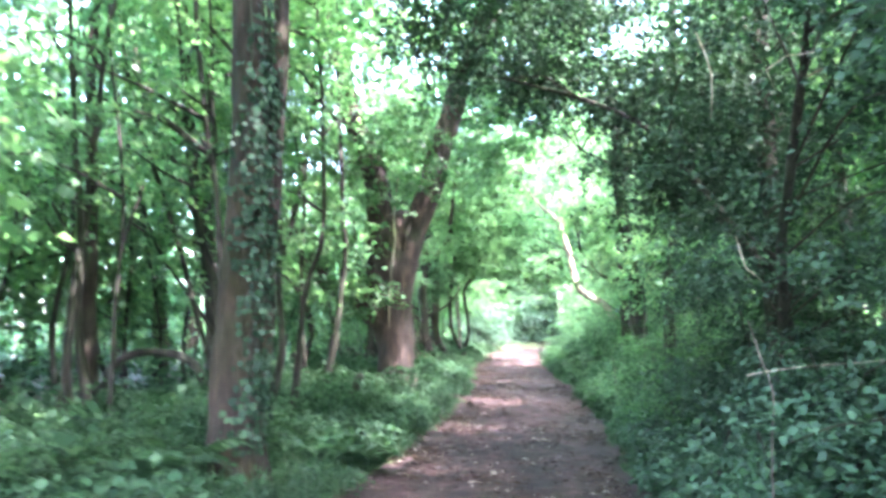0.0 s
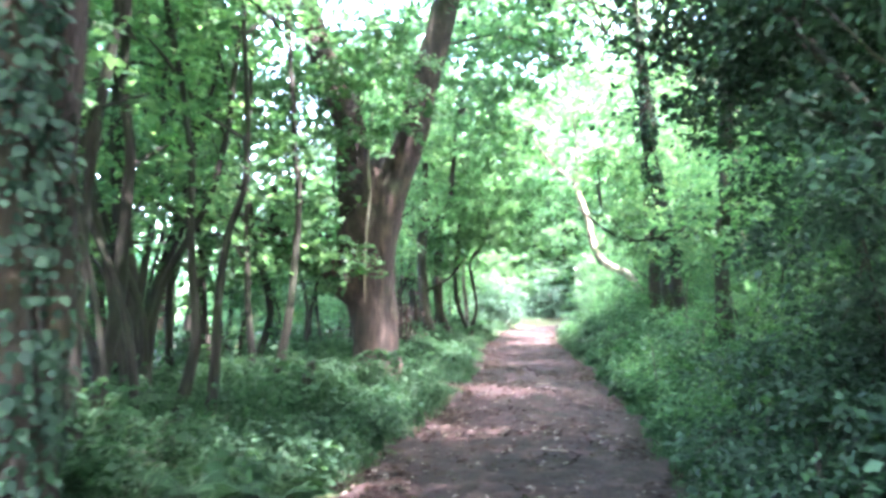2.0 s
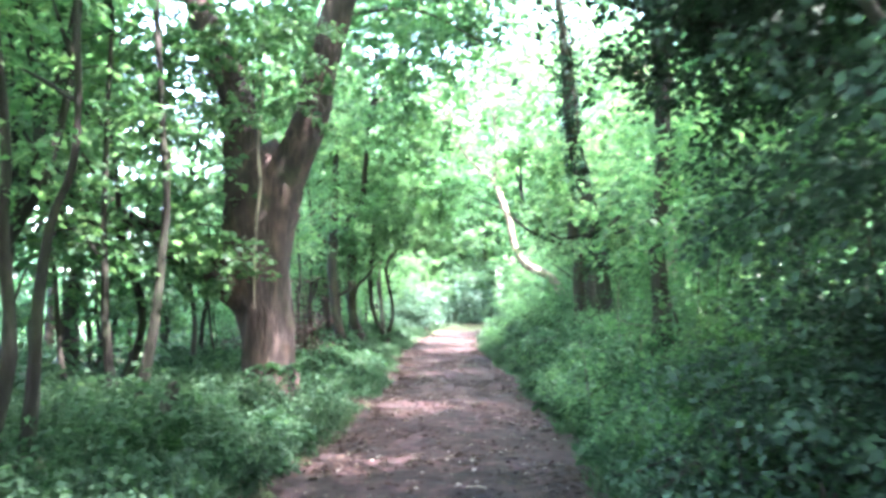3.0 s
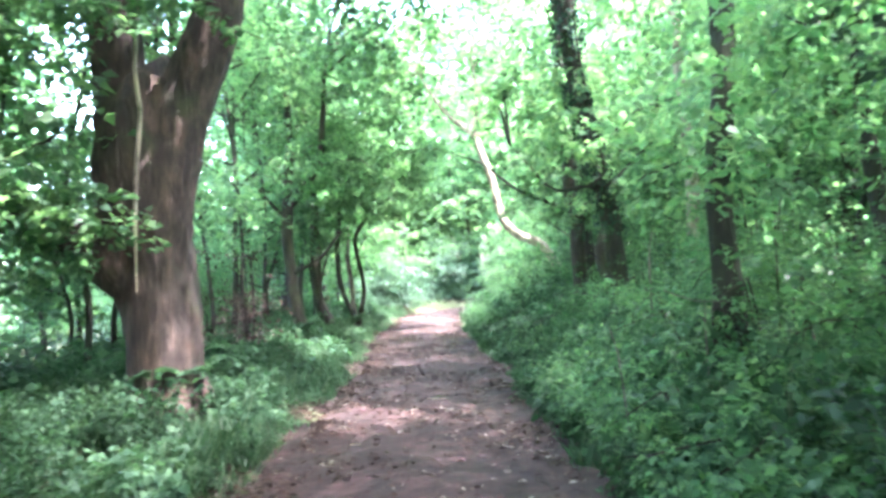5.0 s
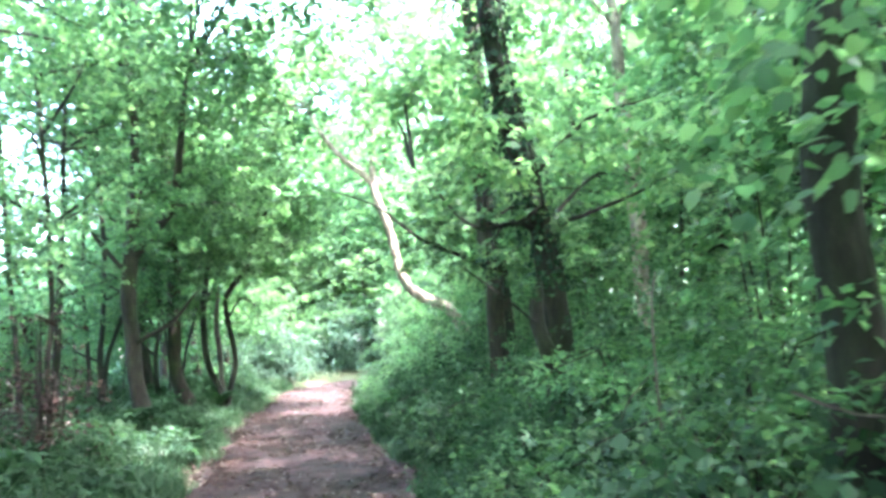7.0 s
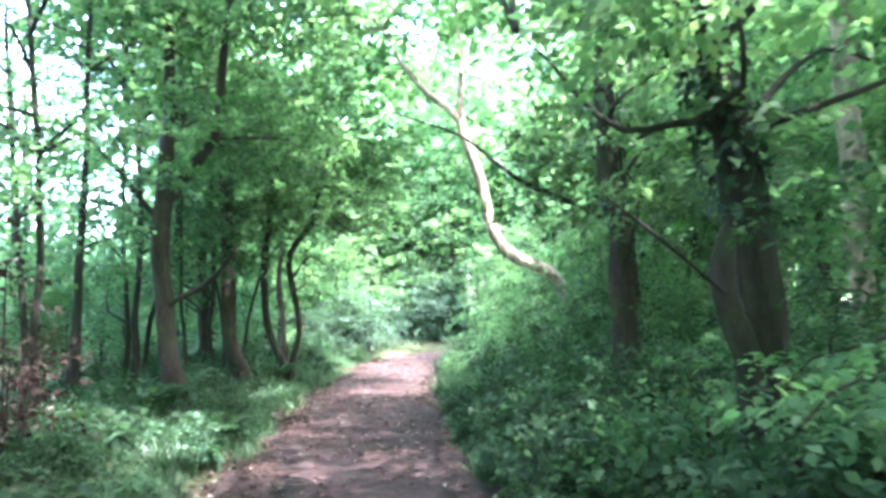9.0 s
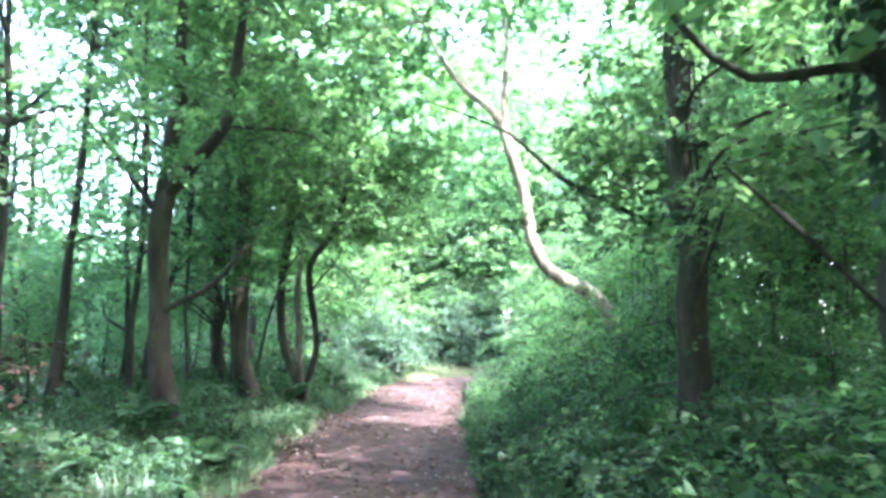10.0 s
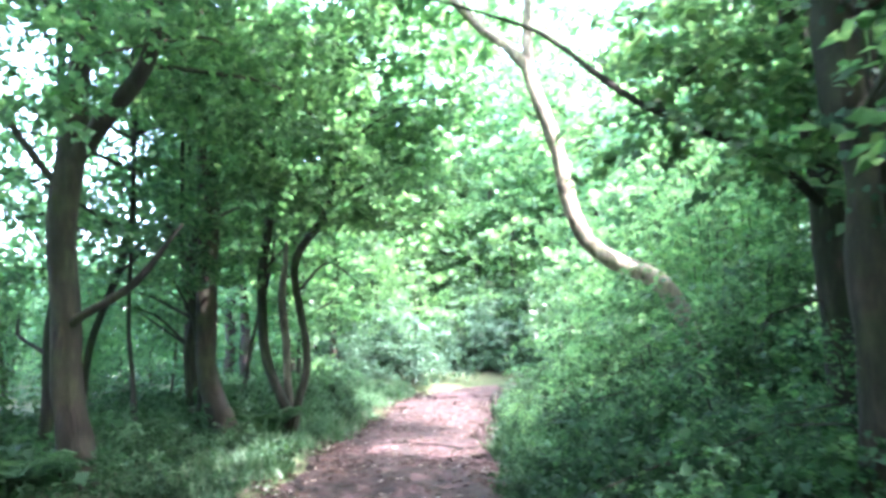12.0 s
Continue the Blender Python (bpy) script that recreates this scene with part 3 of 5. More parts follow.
tree("ivy_clad_tree", "leaning trunk with dark ivy up its length and a second stem", [
    ([(1.88, 17.4, 0.2), (1.83, 17.4, 1.2), (1.8, 17.4, 1.85), (1.7, 17.4, 2.45), (1.61, 17.4, 2.95), (1.48, 17.4, 3.6), (1.38, 17.4, 4.4), (1.2, 17.4, 8)], [0.19, 0.14, 0.13, 0.12, 0.115, 0.105, 0.095, 0.04]),
    ([(1.82, 17.35, 0.2), (1.74, 17.32, 1.0), (1.62, 17.3, 1.55), (1.64, 17.3, 1.85), (1.66, 17.3, 2.0)], [0.1, 0.08, 0.07, 0.055, 0.015]),
    ([(1.68, 17.35, 2.45), (1.5, 17.3, 2.54), (1.08, 17.3, 2.5), (0.84, 17.3, 2.7), (0.7, 17.3, 2.9), (0.5, 17.5, 3.2)], [0.035, 0.024, 0.019, 0.015, 0.011, 0.005])],
     BARK_DARK, [((0.6, 17.6, 8.6), 3.4, 3.2, 1.8, 90), ((1.3, 18.2, 4.0), 1.2, 1.3, 0.7, 34), ((1.2, 16.8, 3.2), 0.7, 0.3, 0.4, 6), ((2.6, 17.6, 3.0), 1.0, 1.2, 1.0, 20)], LEAF_LIGHT, 81, twigs=20)
tree("pale_stem_tree", "slim pale trunk standing back in the wood", [([(3.45, 19.5, 0.3), (3.45, 19.5, 2), (3.42, 19.5, 4.3), (3.3, 19.5, 8)], [0.12, 0.1, 0.09, 0.04])],
     BARK_PALE, [((3.6, 19.7, 7.2), 2.2, 2.4, 2, 45)], LEAF_LIGHT, 91)
tree("ash_tree", "grey trunk standing in the bank shrubs", [
    ([(1.86, 21.35, 0.2), (1.82, 21.35, 1.3), (1.8, 21.35, 1.9), (1.78, 21.35, 2.6), (1.74, 21.35, 3.2), (1.7, 21.35, 8)], [0.18, 0.135, 0.13, 0.125, 0.12, 0.05])],
     BARK_BROWN, [((0.9, 21, 7.6), 2.6, 2.4, 1.7, 95), ((2.7, 21.6, 3.6), 1.2, 1.4, 1.1, 30), ((1.9, 20.0, 3.2), 0.9, 0.5, 1.1, 16)], LEAF_LIGHT, 101, lobes=4, twigs=20)
tree("field_maple", "tree with a long low bough reaching over the track", [
    ([(2.3, 23.0, 0.3), (2.23, 23.0, 1.3), (2.24, 23.0, 2.3), (2.14, 23.0, 3.2), (2.05, 23.0, 4.1), (2.1, 23.0, 8)], [0.17, 0.135, 0.12, 0.115, 0.11, 0.05]),
    ([(2.24, 23.0, 2.4), (1.75, 22.7, 2.72), (1.19, 22.5, 2.97), (0.81, 22.5, 3.17), (0.47, 22.5, 3.45), (0.16, 22.5, 3.73), (-0.25, 22.5, 3.91), (-0.9, 22.5, 4.15)], [0.045, 0.036, 0.03, 0.028, 0.024, 0.018, 0.012, 0.005])],
     # Second blob hangs out of view and takes sun off the track.
     BARK_DARK, [((2.7, 23.6, 6.8), 2.4, 2.4, 1.8, 80), ((1.9, 25.2, 8.4), 2.0, 2.0, 0.9, 50), ((0.9, 23.6, 4.4), 1.7, 1.4, 0.7, 50), ((1.5, 22.3, 3.0), 0.9, 0.4, 0.5, 16), ((0.9, 22.6, 3.5), 0.7, 0.5, 0.4, 12), ((0.2, 24.6, 6.0), 2.2, 1.8, 1.0, 70), ((3.2, 24, 3.8), 1.4, 1.4, 1.0, 50)], LEAF_LIGHT, 121, twigs=20)

# ---- thin stems of the coppice ----
COPPICE = [
    ([(-4.24, 8.95), (-3.99, 8.95), (-3.87, 8.95), (-3.89, 8.95), (-3.9, 9.0)], [0.2, 1.15, 2.63, 3.65, 6.5], 0.07),
    ([(-3.84, 9.75), (-3.64, 9.75), (-3.7, 9.75), (-3.75, 9.75), (-4.3, 9.8)], [0.2, 1.11, 2.2, 3.32, 6.0], 0.06),
    ([(-3.42, 9.6), (-3.34, 9.6), (-3.26, 9.6), (-3.03, 9.6), (-3.2, 9.6)], [0.2, 1.11, 2.06, 2.97, 6.2], 0.05),
    ([(-3.73, 12), (-3.58, 12), (-3.42, 12), (-3.5, 12), (-3.64, 12)], [0.2, 1.35, 2.77, 3.8, 7.0], 0.06),
    ([(-5.06, 11.2), (-5.1, 11.2), (-4.9, 11.3), (-4.85, 11.3)], [0.2, 1.6, 3.4, 7], 0.06),
    ([(-4.1, 12.2), (-4.2, 12.2), (-4.25, 12.3), (-4.1, 12.4)], [0.2, 1.6, 3.4, 7], 0.05),
    ([(-3.8, 17.7), (-4.1, 17.7), (-4.25, 17.7), (-4.3, 17.7), (-4.2, 17.7)], [0.2, 1.0, 1.9, 3.0, 6.5], 0.085),
    ([(-3.5, 16.1), (-3.75, 16.2), (-3.8, 16.3), (-3.9, 16.3)], [0.2, 0.9, 2.4, 6.0], 0.05),
    ([(-4.31, 18.0), (-4.35, 18.0), (-4.4, 18.1), (-4.3, 18.2)], [0.2, 1.3, 2.6, 6.5], 0.06),
    ([(-5.49, 23.5), (-5.4, 23.5), (-5.3, 23.5), (-5.2, 23.5)], [0.2, 1.5, 3.2, 7], 0.08),
    ([(-5.1, 24.7), (-5.1, 24.7), (-5.0, 24.7), (-5.2, 24.7)], [0.2, 1.5, 3.2, 7], 0.07),
    ([(-5.77, 25.8), (-5.7, 25.8), (-5.8, 25.8), (-5.7, 25.8)], [0.2, 1.5, 3.2, 7], 0.05),
    ([(-4.6, 25.7), (-4.68, 25.7), (-4.75, 25.7), (-4.7, 25.7)], [0.2, 1.2, 2.2, 5], 0.04),
    ([(-4.85, 27.8), (-5.0, 27.8), (-4.9, 27.8), (-5.1, 27.8)], [0.2, 1.2, 2.6, 6], 0.06),
    ([(-4.3, 20.7), (-4.36, 20.7), (-4.3, 20.7), (-4.5, 20.7)], [0.2, 1.2, 2.6, 5.5], 0.055),
]
for i, (xy, zs, rad) in enumerate(COPPICE):
    pts = [(x, y, z) for (x, y), z in zip(xy, zs)]
    radii = [rad * 1.25] + [rad * (1 - 0.55 * k / (len(zs) - 1)) for k in range(1, len(zs))]
    top = pts[-1]
    r = np.random.RandomState(300 + i)
    tree("coppice_stem", "slender crooked coppice stem in shady undergrowth", [(pts, radii)], BARK_DARK,
         [((top[0] + r.uniform(-0.5, 0.3), top[1] + r.uniform(-0.5, 0.5), top[2] - 0.6), 1.7, 1.7, 1.5, 55), ((top[0] - 0.5, top[1] + 0.4, 2.9), 1.3, 1.4, 1.0, 12 if top[1] < 13 else 22)],
         LEAF if i % 2 else LEAF_LIGHT, 300 + i, per=48, group="coppice stems beside the track", sides=8, twigs=10)
r = np.random.RandomState(380)
for i in range(48):
    x, y = r.uniform(-9, -4.4), r.uniform(5.5, 20) if i < 26 else r.uniform(20, 31)
    if i >= 36:
        x, y = -3.3 - 0.22 * (i - 36) + r.uniform(-0.3, 0.3), 7.4 + (i * 37 % 12) * 0.48
    bx, by = r.normal(0, 0.35 if i < 36 else 0.7), r.normal(0, 0.2)
    z0, rad = g(x, y), r.uniform(0.022, 0.05)
    tree("thin_pole", "thin dark crooked pole in the coppice", [([(x, y, z0 - 0.1), (x + bx * 0.3 + r.normal(0, 0.08), y, z0 + 1.1), (x + bx + r.normal(0, 0.1), y + by, z0 + 2.6), (x + bx * 1.6, y + by, z0 + 4.6), (x + bx * 2, y + by * 2, z0 + 6.5)], [rad * 1.3, rad, rad * 0.85, rad * 0.6, rad * 0.25])],
         BARK_DARK, [((x + bx * 1.5, y + by, 4.2), 1.1, 1.1, 1.6, 13 if i < 26 else 4 if i < 36 else 6)], LEAF, 380 + i, per=48, group="coppice poles", sides=7, twigs=4)
tree("broken_stump", "short leaning broken stump in the grass", [([(-3.05, 10.76, 0.15), (-2.97, 10.76, 0.45), (-2.84, 10.76, 0.78)], [0.07, 0.06, 0.05])], BARK_DARK, seed=5)

# ---- woodland behind: a few kinds, repeated ----


def wood_kind(label, seed, height, rad, bark, leaf, low, spread, sprays, per, size):
    r = np.random.RandomState(seed)
    bend = r.normal(0, 0.25, (4, 2))
    pts = [(0, 0, -0.1)] + [(bend[k, 0], bend[k, 1], height * f) for k, f in enumerate((0.22, 0.45, 0.7, 1.0))]
    radii = [rad * 1.4, rad, rad * 0.85, rad * 0.6, rad * 0.2]
    t = root("woodland_tree", 0, 0, 0, label, "tree", "woodland trees")
    trunk = part("trunk", tube_mesh("trunk", pts, radii, bark, sides=8, step=0.3, seed=seed), t)
    cs = np.vstack([crown_centres(r, (0, 0, (low + height) / 2 + 0.4), spread, spread, (height - low) / 2 + 0.3, sprays, 0.3)])
    for j, (bp, br) in enumerate(twig_lines(r, spline(np.array(pts, float), 0.4), cs, 7, 0.024)):
        part("branch", tube_mesh("branch", bp, br, bark, sides=5, step=0.35, seed=seed + j), trunk)
    part("crown", leaf_mesh("crown", cs, per, 0.7, 0.08, size, leaf, seed + 1, free=False), t)
    return t


KINDS = [
    wood_kind("slender leafy woodland tree with a high crown", 401, 12.5, 0.1, BARK_DARK, LEAF, 3.4, 2.4, 170, 26, 0.215),
    wood_kind("leafy woodland tree with light green foliage", 402, 10.5, 0.12, BARK_BROWN, LEAF_LIGHT, 2.2, 2.5, 180, 26, 0.215),
    wood_kind("tall thin woodland tree with sparse foliage", 403, 13.5, 0.085, BARK_BROWN, LEAF, 5.0, 2.1, 155, 26, 0.215),
    wood_kind("low bushy young woodland tree", 404, 5.0, 0.05, BARK_DARK, LEAF, 0.6, 1.6, 110, 40, 0.145),
    wood_kind("distant leafy tree at the far edge of the wood", 405, 12.0, 0.14, BARK_DARK, LEAF_LIGHT, 1.5, 3.6, 130, 14, 0.58),
]
FAR_KINDS = [
    wood_kind("slender woodland tree standing far back in the wood", 411, 12.5, 0.1, BARK_DARK, LEAF, 3.4, 2.4, 150, 14, 0.29),
    wood_kind("light green woodland tree standing far back", 412, 10.5, 0.12, BARK_BROWN, LEAF_LIGHT, 2.2, 2.5, 160, 14, 0.29),
    wood_kind("tall thin woodland tree far back in the wood", 413, 13.5, 0.085, BARK_BROWN, LEAF, 5.0, 2.1, 140, 14, 0.29),
    wood_kind("low bushy tree far back in the wood", 414, 5.0, 0.05, BARK_DARK, LEAF, 0.6, 1.6, 110, 18, 0.21), KINDS[4]]
for kind, (x, y) in zip(FAR_KINDS, ((-13.5, 1.0), (13.0, 3.0), (-12.5, 20.5), (12.6, 8.0))):
    kind.matrix_world = pose(x, y, g(x, y))


def kind_at(i, x, y):
    """The fine or the coarse twin of a kind, by how far the place lies from the track."""
    return (FAR_KINDS if abs(off_track(x, y)[0]) > 8.0 or y > 47 or y < -3 else KINDS)[i]


KINDS[4].matrix_world = pose(6, 64, g(6, 64))
KINDS[0].matrix_world = pose(-7.5, 4.0, g(-7.5, 4.0))
KINDS[1].matrix_world = pose(-8.5, 15.5, g(-8.5, 15.5))
KINDS[2].matrix_world = pose(-6.2, 9.5, g(-6.2, 9.5))
KINDS[3].matrix_world = pose(-7.2, 20.5, g(-7.2, 20.5))
r = np.random.RandomState(77)
placed = [(-7.5, 4.0), (-8.5, 15.5), (-6.2, 9.5), (-7.2, 20.5)]


def scatter(n, x0, x1, y0, y1, gap, clear, weights, tall=(0.85, 1.15)):
    made = 0
    for _ in range(n * 12):
        if made >= n:
            break
        x, y = r.uniform(x0, x1), r.uniform(y0, y1)
        if abs(off_track(x, y)[0]) < clear or any((x - a) ** 2 + (y - b) ** 2 < gap * gap for a, b in placed):
            continue
        h = r.uniform(*tall)
        k = kind_at(r.choice(5, p=weights), x, y)
        tip = np.array([[x, y, 3.0 * h], [x, y, 5.0 * h], [x, y, 8.0 * h]])
        if open_to_sun(tip, 3.6).any():
            continue
        placed.append((x, y))
        c = copy_thing(k, pose(x, y, g(x, y), 0, 0, r.uniform(0, 360)))
        c.scale = (h, h, h)
        made += 1


# Those near and behind the start are mostly unseen, added to block light.
for x, y, kk, h in ((4.6, 33.6, 1, 0.95), (3.4, 36.3, 3, 1.1), (5.8, 37.0, 1, 1.0), (7.2, 34.5, 0, 1.0), (4.4, 30.6, 1, 0.8), (6.3, 31.2, 0, 1.0), (2.4, 43.2, 1, 0.9), (-0.6, 45.0, 1, 0.8),
                    (4.8, 43.8, 1, 1.0), (1.0, 47.5, 0, 0.9), (-4.6, 44.0, 3, 1.3), (-2.2, 46.5, 3, 1.5), (5.0, 28.4, 3, 1.2), (4.6, 26.0, 1, 0.8), (3.3, -1.6, 1, 1.0), (3.9, 1.4, 0, 0.95), (2.9, -4.6, 0, 1.0), (1.9, -8.0, 1, 1.0), (1.9, -1.2, 0, 1.0), (2.1, 2.2, 0, 0.95), (-2.9, 0.8, 0, 0.9), (-2.9, -3.0, 1, 1.0), (-6.5, 34.0, 1, 0.8), (-5.2, 37.2, 1, 0.75), (-7.5, 40.0, 1, 0.9), (-4.9, 33.0, 3, 0.9), (-6.4, 30.4, 3, 0.9), (-3.8, 44.2, 3, 1.0), (-5.6, 42.2, 3, 1.0), (-7.6, 43.4, 3, 1.2), (-7.0, 38.4, 3, 0.9), (-2.0, 44.4, 3, 1.1), (-6.6, 24.6, 3, 0.42), (-7.8, 26.6, 3, 0.48), (-8.8, 31.0, 3, 0.5), (-9.2, 35.0, 3, 0.6), (-9.2, 40.6, 3, 0.8), (-8.6, 44.4, 3, 1.1), (-11.2, 42.2, 3, 1.1), (-10.2, 47.4, 3, 1.3), (-12.5, 38.0, 3, 0.8), (-11.6, 33.0, 3, 0.6), (-12.0, 28.0, 3, 0.55), (-10.0, 24.0, 3, 0.45), (-6.8, 47.6, 1, 0.8), (-5.0, 39.6, 3, 0.75), (5.2, 36.2, 0, 1.15), (4.3, 37.8, 1, 1.1), (3.4, 3.4, 0, 1.0), (1.2, 40.9, 3, 0.9), (-3.6, 46.8, 1, 1.15), (-0.2, 49.0, 1, 1.3),
                    (-12.4, 9.6, 3, 1.3), (-12.0, 12.6, 3, 1.3), (-11.0, 4.0, 3, 1.3), (-13.4, 6.6, 1, 1.0), (-13.0, 15.4, 3, 1.4), (-14.6, 11.6, 1, 1.0), (-7.2, 12.0, 3, 0.7), (4.8, -3.0, 1, 1.0), (6.8, -1.0, 3, 1.4),
                    (-5.6, 29.5, 1, 0.95), (-6.6, 31.8, 0, 0.9), (-5.8, 35.2, 1, 0.95), (-4.4, 39.8, 0, 1.0), (-8.4, 37.6, 1, 1.0), (-9.5, 44.0, 1, 1.1), (-5.2, 45.5, 0, 1.1), (9.0, 33.0, 1, 1.1), (11.0, 28.0, 1, 1.1), (9.6, 39.0, 1, 1.1), (7.8, 29.5, 1, 1.0), (10.8, 24.0, 3, 1.5), (11.8, 19.2, 3, 1.5), (10.4, 13.4, 3, 1.4), (9.8, 29.8, 3, 1.5),
                    (9.5, 31.5, 1, 1.0), (14.5, 42.0, 1, 1.2), (7.0, 26.2, 3, 1.2), (11.2, 40.5, 1, 1.2), (12.5, 35.0, 1, 1.1), (-8.6, 27.4, 1, 0.62), (-10.6, 33.4, 1, 0.7), (-6.9, 22.4, 3, 0.42), (-7.6, 24.0, 3, 0.4), (-8.8, 25.6, 3, 0.45), (-7.0, 26.2, 3, 0.4), (-9.6, 28.6, 3, 0.5), (-8.0, 29.6, 3, 0.45), (-6.9, 28.2, 3, 0.4), (-10.6, 26.6, 3, 0.5), (-11.4, 30.4, 3, 0.55), (-9.0, 21.8, 3, 0.45), (-10.8, 19.6, 3, 0.6), (-13.2, 24.6, 3, 0.6), (-13.6, 30.6, 3, 0.65), (-12.4, 35.6, 3, 0.7), (-9.4, 32.6, 3, 0.5),
                    (-12.0, 24.0, 1, 0.9), (-10.4, 22.0, 0, 0.8),
                    (3.7, 4.8, 3, 0.8), (3.4, 6.4, 3, 0.8), (3.1, 2.6, 3, 0.7),
                    (8.6, 36.6, 1, 1.0), (6.4, 33.4, 3, 1.2), (7.4, 31.8, 3, 1.1), (10.4, 36.0, 3, 1.4),
                    (3.5, 10.4, 0, 0.8), (4.3, 15.2, 0, 0.9), (-5.2, 1.6, 0, 1.0), (-6.6, -1.6, 0, 1.0), (-4.6, -5.2, 1, 1.0), (-11.5, 22.5, 2, 1.0), (1.4, 44.6, 1, 1.3), (-0.5, 47.2, 1, 1.35), (3.6, 45.2, 1, 1.3),
                    (-9.0, 8.0, 3, 1.1), (-8.2, 10.6, 3, 0.9), (-6.9, 5.4, 3, 0.85), (-8.0, 13.0, 3, 0.8), (-9.8, 18.0, 1, 0.95), (-11.5, 15.5, 0, 1.0), (-10.5, 10.5, 1, 0.9), (-9.6, 13.5, 3, 1.0), (-6.6, 18.6, 3, 0.7), (6.4, 13.0, 1, 1.0), (7.6, 17.2, 0, 1.0), (6.2, 20.4, 1, 1.0), (8.0, 10.0, 1, 1.0), (7.0, 24.4, 1, 1.0), (6.6, 7.4, 1, 0.95), (9.6, 14.4, 0, 1.0), (10.2, 20.2, 1, 1.0), (5.4, 17.6, 3, 0.9), (5.7, 11.4, 3, 1.0), (5.0, 21.6, 3, 0.9), (6.0, 9.0, 3, 1.1), (4.6, 6.2, 3, 1.0), (5.2, 4.0, 1, 0.9), (7.2, 3.0, 0, 1.0), (8.4, 6.4, 3, 1.2), (7.8, 13.6, 3, 1.2), (8.2, 21.5, 3, 1.2), (6.9, 22.6, 1, 1.0), (5.7, 19.2, 1, 0.85), (8.8, 26.2, 1, 1.0), (9.4, 17.4, 1, 1.0),
                    (-0.6, 43.6, 3, 1.2), (2.0, 46.6, 3, 1.4), (-6.2, 43.0, 3, 1.2), (4.6, 43.4, 3, 1.2), (-1.9, 50.0, 1, 1.15), (0.4, 52.0, 1, 1.25), (2.2, 49.0, 1, 1.15), (-3.9, 49.0, 1, 1.1), (-0.8, 57.0, 1, 1.3), (4.4, 48.5, 1, 1.2), (-6.0, 47.0, 1, 1.1), (6.6, 46.0, 1, 1.15)):
    c = copy_thing(kind_at(kk, x, y), pose(x, y, g(x, y), 0, 0, x * 77))
    c.scale = (h, h, h)
    placed.append((x, y))
scatter(13, -10, -4.8, -6, 21, 1.3, 4.0, (0.35, 0.2, 0.25, 0.2, 0))
scatter(16, -16, -9, -6, 18, 1.8, 4.0, (0.2, 0.3, 0.1, 0.4, 0))
scatter(8, -15, -5.6, 20, 42, 1.5, 3.2, (0, 0, 0, 1, 0), (0.45, 0.7))
scatter(7, 5, 9, -8, 36, 2.0, 3.6, (0.25, 0.4, 0.1, 0.25, 0))
scatter(15, 9, 18, -6, 40, 2.2, 4.0, (0.25, 0.4, 0.05, 0.3, 0))
scatter(14, -9, 11, 41.5, 60, 1.7, 2.4, (0.2, 0.45, 0.0, 0.35, 0), (0.75, 1.0))
# Unseen trees behind the start, added to close off the light.
scatter(9, -8, 8, -22, -4, 2.0, 2.6, (0.4, 0.3, 0.2, 0.1, 0))
scatter(34, -60, 70, 62, 100, 3.5, 3.0, (0, 0, 0, 0, 1), (0.9, 1.2))
scatter(16, -75, -24, -20, 60, 5.0, 3.0, (0, 0, 0, 0, 1), (0.5, 0.7))
scatter(14, 20, 45, -10, 60, 4.0, 3.0, (0, 0, 0, 0, 1), (0.9, 1.2))
# ---- holly over the way ----
r = np.random.RandomState(500)
hx, hy = 2.1, 7.6
spines = [([(hx, hy, 0.3), (hx - 0.05, hy, 2), (hx - 0.1, hy, 4), (hx, hy, 6.5)], [0.13, 0.11, 0.08, 0.02]),
          ([(hx, hy, 1.6), (1.5, 7.4, 2.6), (0.8, 7.6, 3.5), (-0.4, 8.0, 4.1), (-1.6, 8.4, 4.5)], [0.04, 0.032, 0.025, 0.018, 0.008]),
          ([(hx, hy, 1.9), (1.6, 8.4, 2.7), (1.0, 9.0, 3.2), (0.3, 9.2, 3.6)], [0.05, 0.04, 0.03, 0.01]),
          ([(hx, hy, 1.2), (1.7, 6.2, 2.0), (1.5, 5.0, 2.7), (1.3, 4.0, 3.3)], [0.05, 0.04, 0.03, 0.01])]
holly = tree("holly_tree", "dense dark holly spreading its branches over the track", spines, BARK_DARK, seed=501)
cs = [crown_centres(r, (2.4, 7.2, 3.0), 1.5, 3.4, 3.0, 480, 0.45), crown_centres(r, (1.5, 8.6, 3.6), 1.3, 1.6, 1.1, 170, 0.3),
      crown_centres(r, (-0.3, 8.6, 5.2), 1.9, 1.6, 1.3, 220, 0.2), crown_centres(r, (2.3, 3.8, 3.4), 1.1, 1.4, 1.6, 90, 0.4)]
cs = np.vstack(cs)
d = off_track(cs[:, 0], cs[:, 1])
lowest = np.interp(d, [-2.5, 0, 0.8, 1.3, 1.6], [4.1, 3.7, 2.7, 2.2, 0.2])
cs = cs[(cs[:, 2] > lowest + 0.15) & (cs[:, 2] > 0.5)]
o = np.array((hx, hy, 0.3))
part("crown", leaf_mesh("crown", cs, 120, 0.4, 0.12, 0.064, LEAF_HOLLY, 502, o, up=0.3, width=0.3), holly, "glossy dark green holly leaves")
for j, (pts, rad) in enumerate(shift(twig_lines(r, np.vstack([spline(np.array(p, float), 0.3) for p, _ in spines]), cs, 70, 0.008), o)):
    part("twig", tube_mesh("twig", pts, rad, BARK_BROWN, sides=5, step=0.25, seed=j), holly)

# ---- ivy on trunks ----


